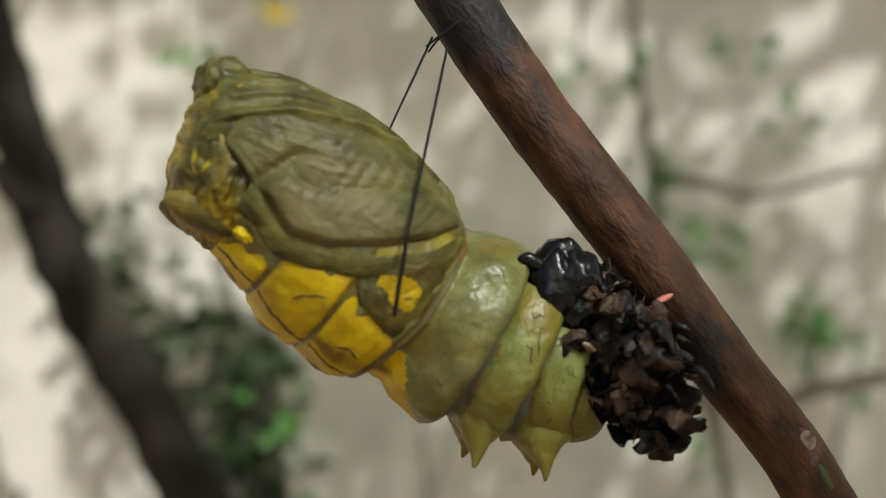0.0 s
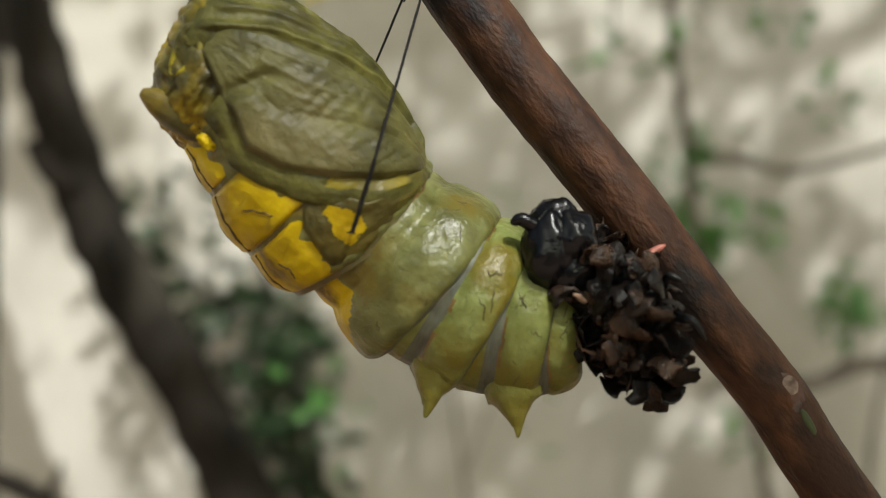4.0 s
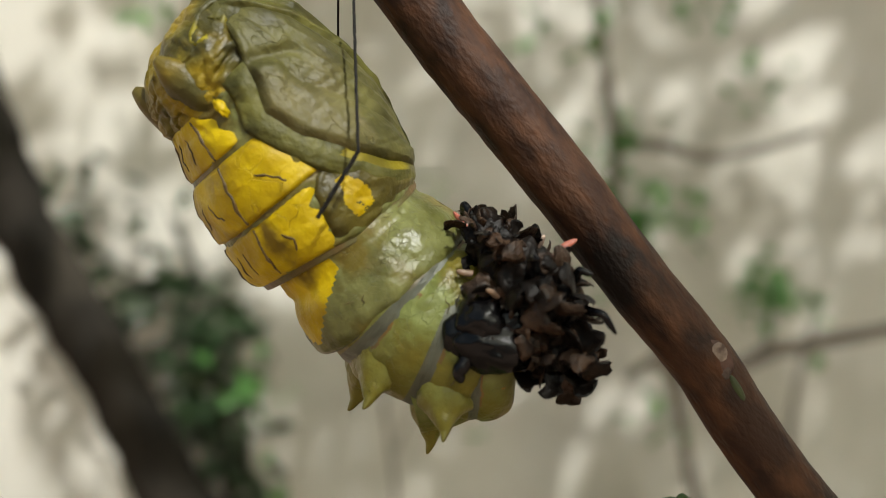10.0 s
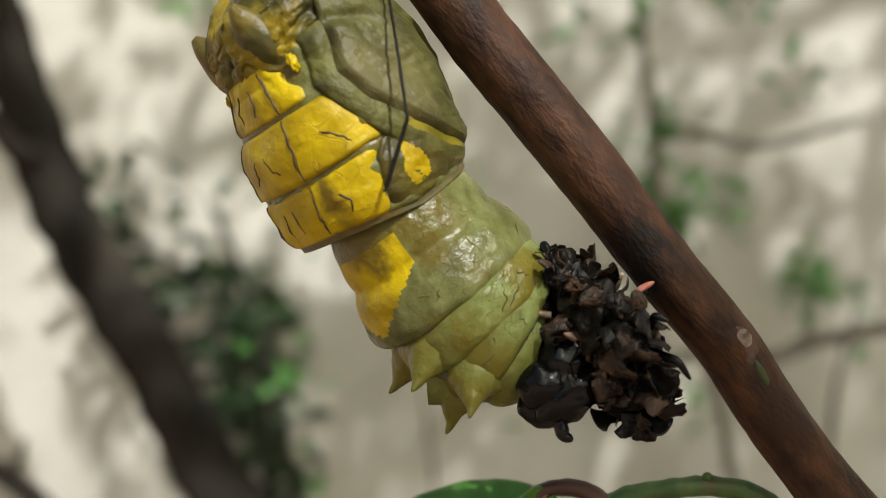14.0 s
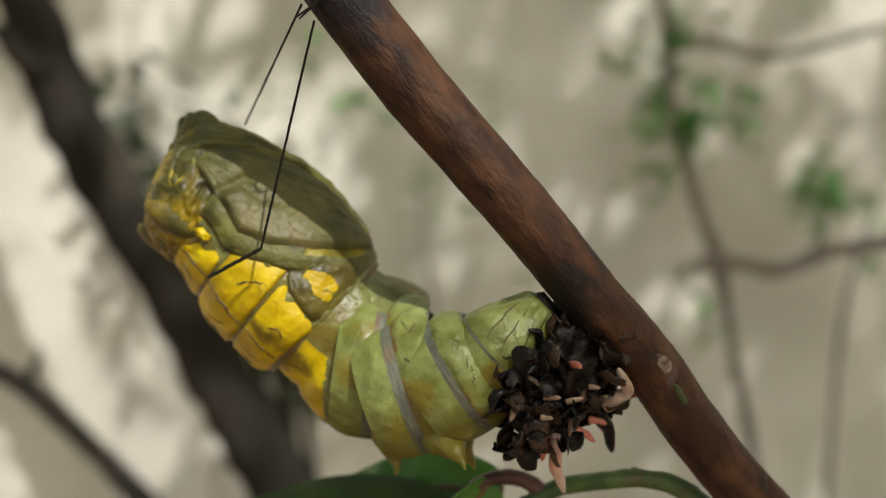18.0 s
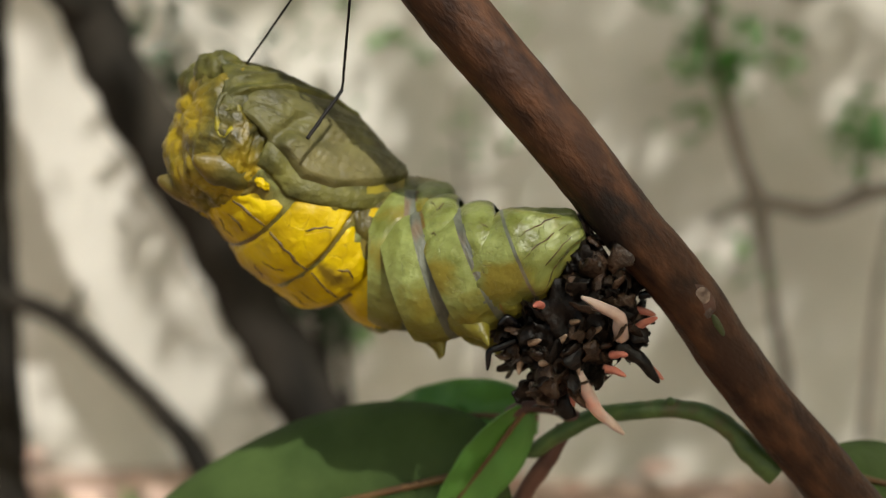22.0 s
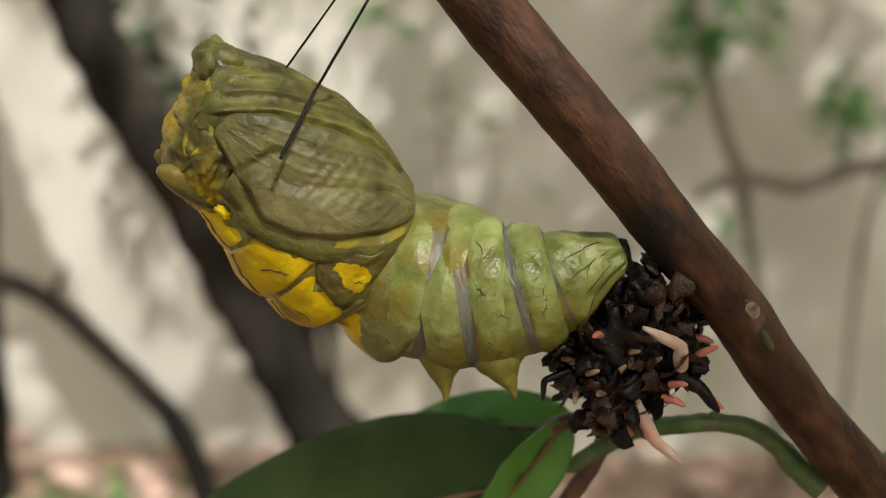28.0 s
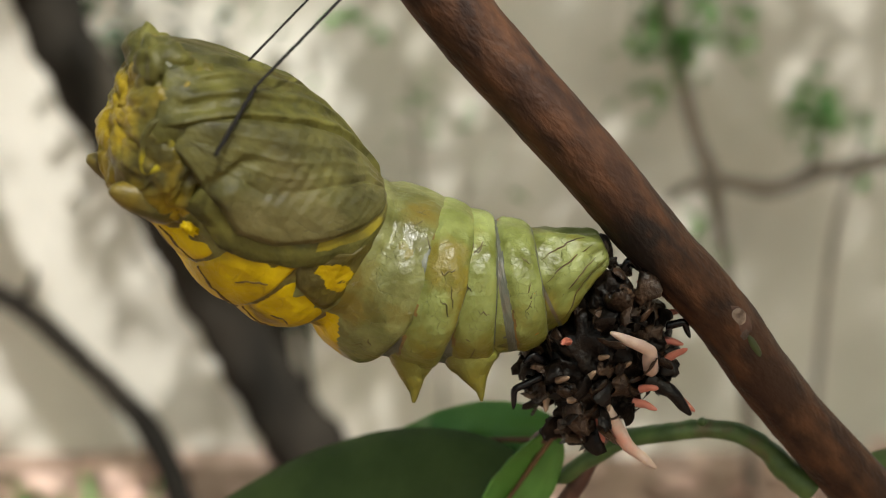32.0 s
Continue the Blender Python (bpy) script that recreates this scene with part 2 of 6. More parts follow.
    ln.new(b.outputs[0], bsdf.inputs["Normal"])
    bsdf.inputs["Coat Roughness"].default_value = 0.15
    if transmit:
        tr = n.new("ShaderNodeBsdfTranslucent")
        ln.new(colour, tr.inputs[0])
        ms = n.new("ShaderNodeMixShader")
        ms.inputs[0].default_value = transmit
        ln.new(bsdf.outputs[0], ms.inputs[1])
        ln.new(tr.outputs[0], ms.inputs[2])
        ln.new(ms.outputs[0], n["Material Output"].inputs[0])
    if sss:
        bsdf.inputs["Subsurface Weight"].default_value = sss
        bsdf.inputs["Subsurface Radius"].default_value = (1.0, 0.8, 0.3)
        bsdf.inputs["Subsurface Scale"].default_value = 0.0012
    return m


WALL = surface("wall_plaster", (0.535, 0.512, 0.440), (0.66, 0.632, 0.552), 9, (0.48, 0.455, 0.375), 0.58, 2.5, 0.9, 0.05, 0.4, 60, 0.004)
ADDED_WALL = surface("old_wall", (0.16, 0.15, 0.12), (0.26, 0.24, 0.20), 5, (0.12, 0.13, 0.09), 0.58, 2, 0.9, 0.05, 0.5, 50, 0.004)
SOIL = surface("soil", (0.22, 0.145, 0.11), (0.42, 0.30, 0.23), 14, (0.36, 0.26, 0.20), 0.55, 5, 0.95, 0.05, 0.8, 40, 0.01)
LITTER = surface("dry_leaf", (0.40, 0.235, 0.18), (0.68, 0.50, 0.41), 8, rough=0.8, bump=0.3)
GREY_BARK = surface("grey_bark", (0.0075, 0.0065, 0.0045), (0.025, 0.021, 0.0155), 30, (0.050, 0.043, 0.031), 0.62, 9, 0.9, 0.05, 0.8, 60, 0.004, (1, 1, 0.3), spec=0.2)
STEM_BARK = surface("stem_bark", (0.12, 0.10, 0.080), (0.24, 0.205, 0.165), 30, rough=0.85, bump=0.6, bump_scale=60, bump_dist=0.002)
SPRIG_LEAF = surface("sprig_leaf", (0.085, 0.21, 0.055), (0.17, 0.36, 0.10), 12, rough=0.5, bump=0.2, transmit=0.35, spec=0.3)
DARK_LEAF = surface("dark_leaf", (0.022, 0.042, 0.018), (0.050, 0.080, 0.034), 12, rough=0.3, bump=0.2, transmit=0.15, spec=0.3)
YELLOW_LEAF = surface("yellow_leaf", (0.55, 0.42, 0.04), (0.7, 0.56, 0.08), 12, rough=0.5, transmit=0.3)
# blackened at the girdle's tie and round the tail's hold, its dark gap included
TWIG_BARK = surface("red_bark", (0.019, 0.0078, 0.0040), (0.082, 0.035, 0.0155), 620, (0.034, 0.0145, 0.0075), 0.60, 190, 0.60, 0.14, 0.46, 2300, 0.0004, (1, 1, 0.5), turn=0.672, spec=0.25,
                    dark_marks=(((-0.0305, -0.001, 0.0365), 0.0052, (0.008, 0.007, 0.008)), ((-0.0100, -0.0006, 0.0070), 0.0042, (0.007, 0.005, 0.004))))


# ---- tools ----
MM = 0.001
UNIT = 5e-5  # body measures are given in twentieths of a millimetre


def part(name, bm, material, parent=None, label="", smooth=True):
    """Links a bmesh as one mesh object, under a thing or a part."""
    me = bpy.data.meshes.new(name)
    bm.normal_update()
    bm.to_mesh(me)
    bm.free()
    for mt in material if isinstance(material, (list, tuple)) else [material]:
        me.materials.append(mt)
    if smooth:
        me.shade_smooth()
    ob = new(name, me)
    if parent is not None:
        ob.parent = parent
    if label:
        tagged(ob, label)
    return ob


def again(ob, m, parent=None):
    """Another object on the same mesh."""
    o = new(ob.name.split(".")[0], ob.data)
    o.parent = parent if parent is not None else ob.parent
    o.matrix_basis = m
    return o


def ease(x, xs, ys):
    return float(np.interp(x, xs, ys))


def spline(s, ys):
    """A smooth value between evenly spaced ones."""
    i = min(int(s), len(ys) - 2)
    f = s - i
    p0, p1, p2, p3 = ys[max(i - 1, 0)], ys[i], ys[i + 1], ys[min(i + 2, len(ys) - 1)]
    return 0.5 * (2 * p1 + (p2 - p0) * f + (2 * p0 - 5 * p1 + 4 * p2 - p3) * f * f + (3 * p1 - p0 - 3 * p2 + p3) * f ** 3)


def loft(rings, close_start=True, close_end=True, closed=True):
    """A bmesh skin over rings of equally many points."""
    bm = bmesh.new()
    rows = [[bm.verts.new(p) for p in ring] for ring in rings]
    k = len(rows[0])
    for a, b in zip(rows, rows[1:]):
        for i in range(k if closed else k - 1):
            j = (i + 1) % k
            bm.faces.new((a[i], a[j], b[j], b[i]))
    if closed and close_start:
        bm.faces.new(rows[0][::-1])
    if closed and close_end:
        bm.faces.new(rows[-1])
    bmesh.ops.recalc_face_normals(bm, faces=bm.faces)
    return bm


def tube(points, radii, sides=10, rough=0.0, freq=1.0, seed=0.0, steps=0):
    """A round limb along a line of points, with an uneven skin."""
    pts = [Vector(p) for p in points]
    if steps:
        n = len(pts)
        fine, rad = [], []
        for s in np.linspace(0, n - 1, steps):
            i = min(int(s), n - 2)
            f = s - i
            p0, p1, p2, p3 = pts[max(i - 1, 0)], pts[i], pts[i + 1], pts[min(i + 2, n - 1)]
            fine.append(0.5 * ((2 * p1) + (p2 - p0) * f + (2 * p0 - 5 * p1 + 4 * p2 - p3) * f * f + (3 * p1 - p0 - 3 * p2 + p3) * f ** 3))
            rad.append(ease(s, range(n), radii))
        pts, radii = fine, rad
    rings = []
    side = None
    for i, p in enumerate(pts):
        d = (pts[min(i + 1, len(pts) - 1)] - pts[max(i - 1, 0)]).normalized()
        if side is None:
            side = d.orthogonal().normalized()
        side = (side - d * side.dot(d)).normalized()
        up = d.cross(side)
        ring = []
        for a in range(sides):
            w = 2 * math.pi * a / sides
            o = side * math.cos(w) + up * math.sin(w)
            r = radii[i]
            if rough:
                r *= 1 + rough * noise.noise((p + o * r) * freq + Vector((seed, 0, 0)))
            ring.append(p + o * r)
        rings.append(ring)
    return loft(rings)


def join(bms):
    """Several bmeshes as one."""
    out = bmesh.new()
    for b in bms:
        me = bpy.data.meshes.new("tmp")
        b.to_mesh(me)
        b.free()
        out.from_mesh(me)
        bpy.data.meshes.remove(me)
    return out


def blob(centre, radii, lumps=0.15, freq=1.0, seed=0.0, level=3, turn=None):
    """An uneven rounded lump."""
    bm = bmesh.new()
    bmesh.ops.create_icosphere(bm, subdivisions=level, radius=1.0)
    for v in bm.verts:
        f = 1 + lumps * noise.fractal(v.co * freq + Vector((seed, seed * 0.7, 0)), 0.9, 2.0, 3)
        v.co = Vector((v.co.x * radii[0], v.co.y * radii[1], v.co.z * radii[2])) * f
        if turn is not None:
            v.co = turn @ v.co
        v.co += Vector(centre)
    return bm


def leaf_mesh(length, width, fold=0.25, droop=0.2, n=6):
    """One leaf blade along +x, folded along its midrib and drooping."""
    bm = bmesh.new()
    rows = []
    for i in range(n + 1):
        s = i / n
        w = width * 0.5 * (math.sin(math.pi * s ** 0.8)) ** 0.8 if 0 < s < 1 else 0.0
        z = -droop * length * s * s
        rows.append([bm.verts.new((s * length, y, z + abs(y) * fold)) for y in ((-w, 0, w) if w else (0,))])
    for a, b in zip(rows, rows[1:]):
        if len(a) == 1:
            bm.faces.new((a[0], b[1], b[0])), bm.faces.new((a[0], b[2], b[1]))
        elif len(b) == 1:
            bm.faces.new((a[0], a[1], b[0])), bm.faces.new((a[1], a[2], b[0]))
        else:
            bm.faces.new((a[0], a[1], b[1], b[0])), bm.faces.new((a[1], a[2], b[2], b[1]))
    return bm


def leaf_mass(name, places, size, material, parent, label="", ratio=0.45, seed=1, kind="stuff"):
    """Many leaves as one mesh: places are (point, direction or None, scale)."""
    rnd = random.Random(seed)
    src = leaf_mesh(1.0, ratio)
    src.verts.ensure_lookup_table()
    src.verts.index_update()
    base = np.array([v.co[:] for v in src.verts])
    faces = [[v.index for v in f.verts] for f in src.faces]
    src.free()
    vs, fs = [], []
    for p, d, s in places:
        if d is None:
            e = Euler((rnd.uniform(-0.9, 0.9), rnd.uniform(-0.9, 0.9), rnd.uniform(0, 6.283)))
            m = np.array(e.to_matrix())
        else:
            m = np.array((Vector(d).to_track_quat("X", "Z") @ Euler((rnd.uniform(-0.6, 0.6), rnd.uniform(-0.4, 0.4), rnd.uniform(-0.5, 0.5))).to_quaternion()).to_matrix())
        k = len(vs) * len(base)
        vs.append(base @ m.T * (size * s) + np.array(p))
        fs += [[i + k for i in f] for f in faces]
    me = bpy.data.meshes.new(name)
    me.from_pydata(np.concatenate(vs).tolist(), [], fs)
    me.materials.append(material)
    me.shade_smooth()
    ob = new(name, me)
    ob.parent = parent
    return tagged(ob, label, kind=kind)


# ---- setting ----
def slab(name, lo, hi, material, label, category):
    bm = bmesh.new()
    bmesh.ops.create_cube(bm, size=1.0)
    for v in bm.verts:
        v.co = Vector([(a + b) / 2 + c * (b - a) for a, b, c in zip(lo, hi, v.co)])
    bmesh.ops.bevel(bm, geom=bm.edges[:], offset=0.006, segments=2, affect="EDGES")
    return tagged(part(name, bm, material, None, smooth=False), label, category, kind="structure")


def build_ground():
    bm = bmesh.new()
    xs = [-60, -12, -4] + list(np.linspace(-1.6, 2.2, 77)) + [5, 14, 60]
    ys = [-60, -12, -4] + list(np.linspace(-1.0, 1.30, 47)) + [1.6, 5, 14, 60]
    grid = [[bm.verts.new((x, y, (0.012 * noise.fractal(Vector((x * 5, y * 5, 0)), 0.9, 2, 4) - 0.004) if abs(x) < 3 and abs(y) < 2 else 0.0)) for y in ys] for x in xs]
    for a, b in zip(grid, grid[1:]):
        for i in range(len(ys) - 1):
            bm.faces.new((a[i], b[i], b[i + 1], a[i + 1]))
    return tagged(part("ground", bm, SOIL), "brown garden soil strewn with dry leaf litter", "ground", kind="structure")


ground = build_ground()
wall = slab("wall_garden", (-7.0, 1.30, -0.05), (7.0, 1.45, 2.1), WALL, "pale beige rendered garden wall in dappled sun", "wall")
# unseen walls, added to close the garden and hold back low sky light
for name, lo, hi in (("wall_rear", (-7.0, -7.15, -0.05), (7.0, -7.0, 2.1)), ("wall_side_a", (-7.15, -7.15, -0.05), (-7.0, 1.45, 2.1)), ("wall_side_b", (7.0, -7.15, -0.05), (7.15, 1.45, 2.1))):
    slab(name, lo, hi, ADDED_WALL, "unseen grey-brown wall added to close the garden and cut low sky light", "wall")

# dry leaves on the soil along the wall
rnd = random.Random(5)
litter = new("leaf_litter")
tagged(litter, "pinkish brown dry fallen leaves on the soil", "leaf litter", kind="stuff")
leaf_mass("fallen_leaves", [((rnd.uniform(-1.1, 1.3), rnd.uniform(0.45, 1.28), rnd.uniform(0.004, 0.02)),
                             (rnd.uniform(-1, 1), rnd.uniform(-1, 1), rnd.uniform(-0.1, 0.2)), rnd.uniform(0.6, 1.3)) for _ in range(700)],
          0.05, LITTER, litter, ratio=0.5, seed=3)

# grass tufts at the wall's foot
for gx, gy in ((-0.47, 0.92), (-0.36, 1.0), (0.47, 0.9), (0.62, 1.05)):
    tuft = tagged(new("grass_tuft"), "low tuft of fresh green blades on the soil", "grass", kind="stuff")
    leaf_mass("blades", [((gx + rnd.gauss(0, 0.025), gy + rnd.gauss(0, 0.02), 0.0), (rnd.uniform(-0.5, 0.5), rnd.uniform(-0.4, 0.4), 1), rnd.uniform(0.6, 1.2)) for _ in range(40)],
              0.075, SPRIG_LEAF, tuft, ratio=0.14, seed=7)


def stem_plant(name, label, category, stems, leaves, leaf_size, leaf_mat, seed=1, ratio=0.5, spread=0.022, bark=None):
    """A plant: stems as (points, radii), leaf clumps as (centre, count)."""
    thing = tagged(new(name), label, category)
    for pts, rad in stems:
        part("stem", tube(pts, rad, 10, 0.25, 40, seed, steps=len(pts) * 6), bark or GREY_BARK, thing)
    r = random.Random(seed)
    for centre, count in leaves:
        places = []
        for _ in range(count):
            o = Vector((r.gauss(0, spread), r.gauss(0, spread), r.gauss(0, spread)))
            places.append((Vector(centre) + o, None, r.uniform(0.6, 1.25)))
        leaf_mass("leaf_clump", places, leaf_size, leaf_mat, thing, ratio=ratio, seed=seed + count)
    return thing


# the leaning grey trunk
stem_plant("leaning_trunk", "dark grey leaning trunk of a garden shrub", "trunk",
           [([(-0.48, 1.0, 0.98), (-0.417, 1.0, 0.761), (-0.39, 1.0, 0.666), (-0.366, 1.0, 0.592), (-0.336, 1.0, 0.508), (-0.300, 1.0, 0.440), (-0.262, 1.0, 0.375),
              (-0.215, 1.0, 0.285), (-0.175, 1.0, 0.207), (-0.136, 1.0, 0.139), (-0.092, 1.0, 0.069), (-0.05, 1.0, -0.03)],
             [0.026, 0.026, 0.027, 0.026, 0.030, 0.029, 0.030, 0.031, 0.033, 0.035, 0.038, 0.044]),
            ([(-0.352, 0.985, 0.55), (-0.372, 0.96, 0.565), (-0.385, 0.95, 0.59)], [0.016, 0.010, 0.007])], [], 0.02, SPRIG_LEAF, 2)
stem_plant("upright_trunk", "dark grey upright trunk standing by the wall", "trunk",
           [([(-0.49, 1.15, 1.05), (-0.500, 1.15, 0.64), (-0.506, 1.15, 0.46), (-0.512, 1.15, 0.34), (-0.516, 1.15, 0.12), (-0.52, 1.15, -0.03)],
             [0.013, 0.014, 0.015, 0.017, 0.02, 0.024]),
            ([(-0.508, 1.14, 0.40), (-0.522, 1.12, 0.43), (-0.528, 1.11, 0.47)], [0.008, 0.006, 0.004])], [], 0.02, SPRIG_LEAF, 3)
stem_plant("bent_limb", "thin grey limb bending down to the soil", "branch",
           [([(-0.62, 0.95, 0.36), (-0.506, 0.95, 0.311), (-0.446, 0.95, 0.298), (-0.376, 0.95, 0.269), (-0.324, 0.95, 0.221), (-0.274, 0.95, 0.167), (-0.247, 0.95, 0.117), (-0.20, 0.95, -0.03)],
             [0.008, 0.009, 0.0095, 0.010, 0.011, 0.012, 0.013, 0.016]),
            ([(-0.376, 0.95, 0.269), (-0.36, 0.94, 0.285), (-0.352, 0.935, 0.305)], [0.006, 0.004, 0.002])], [], 0.02, SPRIG_LEAF, 4)

# the leafy sprig by the wall
stem_plant("leafy_sprig", "thin grey sprig with small fresh green leaves", "shrub",
           [([(0.205, 1.1, 0.86), (0.213, 1.1, 0.783), (0.218, 1.1, 0.691), (0.233, 1.1, 0.60), (0.237, 1.1, 0.530), (0.257, 1.1, 0.457), (0.277, 1.1, 0.395), (0.290, 1.1, 0.366),
              (0.305, 1.1, 0.284), (0.336, 1.1, 0.132), (0.35, 1.1, -0.02)],
             [0.004, 0.005, 0.006, 0.0065, 0.007, 0.008, 0.008, 0.009, 0.006, 0.006, 0.007]),
            ([(0.245, 1.1, 0.343), (0.290, 1.1, 0.363), (0.354, 1.1, 0.354), (0.398, 1.1, 0.372), (0.437, 1.1, 0.378), (0.56, 1.1, 0.40)], [0.004, 0.008, 0.0085, 0.0085, 0.008, 0.006]),
            ([(0.240, 1.1, 0.585), (0.281, 1.1, 0.583), (0.327, 1.1, 0.571), (0.373, 1.1, 0.577), (0.45, 1.1, 0.60)], [0.006, 0.006, 0.005, 0.005, 0.003]),
            ([(0.39, 1.1, 0.366), (0.395, 1.1, 0.40), (0.398, 1.1, 0.43)], [0.004, 0.003, 0.002]),
            ([(0.42, 1.13, 0.10), (0.43, 1.13, 0.30), (0.46, 1.13, 0.42)], [0.004, 0.004, 0.003])],
           [((0.221, 1.1, 0.508), 32), ((0.250, 1.1, 0.491), 36), ((0.294, 1.1, 0.519), 18), ((0.224, 1.1, 0.435), 12), ((0.397, 1.1, 0.437), 40), ((0.385, 1.1, 0.425), 20),
            ((0.269, 1.1, 0.319), 10), ((0.213, 1.1, 0.56), 26), ((0.247, 1.1, 0.592), 26), ((0.299, 1.1, 0.52), 18), ((0.224, 1.1, 0.68), 12), ((0.44, 1.1, 0.42), 10),
            ((0.324, 1.1, 0.72), 16), ((0.39, 1.1, 0.645), 14), ((0.28, 1.1, 0.29), 8)], 0.024, SPRIG_LEAF, 11, spread=0.016, bark=STEM_BARK)
stem_plant("low_seedling", "faint small-leaved seedling against the wall", "shrub",
           [([(0.02, 1.2, -0.02), (0.01, 1.2, 0.2), (-0.016, 1.2, 0.40), (-0.02, 1.2, 0.48)], [0.003, 0.003, 0.002, 0.001]),
            ([(0.01, 1.2, 0.25), (0.045, 1.2, 0.35)], [0.002, 0.001])],
           [((-0.016, 1.2, 0.389), 4), ((0.045, 1.2, 0.342), 4), ((0.0, 1.2, 0.44), 4), ((0.08, 1.2, 0.278), 4), ((-0.01, 1.2, 0.47), 4), ((-0.07, 1.2, 0.51), 9), ((0.004, 1.2, 0.44), 8), ((-0.10, 1.2, 0.57), 9), ((0.06, 1.2, 0.53), 7), ((-0.16, 1.2, 0.54), 8)], 0.024, SPRIG_LEAF, 12, spread=0.02, bark=STEM_BARK)
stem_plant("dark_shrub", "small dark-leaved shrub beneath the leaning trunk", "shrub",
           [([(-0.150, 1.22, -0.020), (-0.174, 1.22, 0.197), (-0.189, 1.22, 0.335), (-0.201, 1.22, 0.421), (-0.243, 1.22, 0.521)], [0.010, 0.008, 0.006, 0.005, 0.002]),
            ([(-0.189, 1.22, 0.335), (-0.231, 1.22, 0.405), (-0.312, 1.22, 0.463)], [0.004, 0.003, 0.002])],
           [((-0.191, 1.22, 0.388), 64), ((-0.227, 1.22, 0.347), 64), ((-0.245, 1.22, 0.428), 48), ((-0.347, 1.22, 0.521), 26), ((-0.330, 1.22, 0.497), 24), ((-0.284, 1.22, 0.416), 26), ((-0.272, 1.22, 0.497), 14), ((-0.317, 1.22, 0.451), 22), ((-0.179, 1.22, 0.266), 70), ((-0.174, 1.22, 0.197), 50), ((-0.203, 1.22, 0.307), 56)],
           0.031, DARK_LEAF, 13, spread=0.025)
stem_plant("bright_shoot", "bright green leafy shoot beside the dark shrub", "shrub",
           [([(-0.10, 1.0, -0.02), (-0.12, 1.0, 0.2), (-0.142, 1.0, 0.349), (-0.13, 1.0, 0.37)], [0.004, 0.004, 0.003, 0.002])],
           [((-0.135, 1.0, 0.349), 14), ((-0.115, 1.0, 0.34), 10), ((-0.10, 1.0, 0.26), 5)], 0.026, SPRIG_LEAF, 14, spread=0.014)
stem_plant("hanging_spray", "thin spray of leaves hanging before the wall", "shrub",
           [([(-0.20, 1.0, 1.0), (-0.22, 1.0, 0.85), (-0.228, 1.0, 0.72)], [0.003, 0.002, 0.001]), ([(-0.16, 1.0, 1.0), (-0.15, 1.0, 0.85), (-0.142, 1.0, 0.74)], [0.003, 0.002, 0.001]),
            ([(0.17, 1.1, 1.0), (0.16, 1.1, 0.8), (0.155, 1.1, 0.70)], [0.003, 0.002, 0.001])],
           [((-0.228, 1.0, 0.700), 10), ((0.155, 1.1, 0.69), 6), ((-0.2, 1.0, 0.78), 7)], 0.024, SPRIG_LEAF, 15, spread=0.012)
stem_plant("yellow_spray", "hanging sprig with a yellowing leaf", "shrub",
           [([(-0.12, 1.0, 1.0), (-0.14, 1.0, 0.85), (-0.142, 1.0, 0.75)], [0.003, 0.002, 0.001])], [((-0.142, 1.0, 0.734), 6)], 0.022, YELLOW_LEAF, 16, spread=0.010)


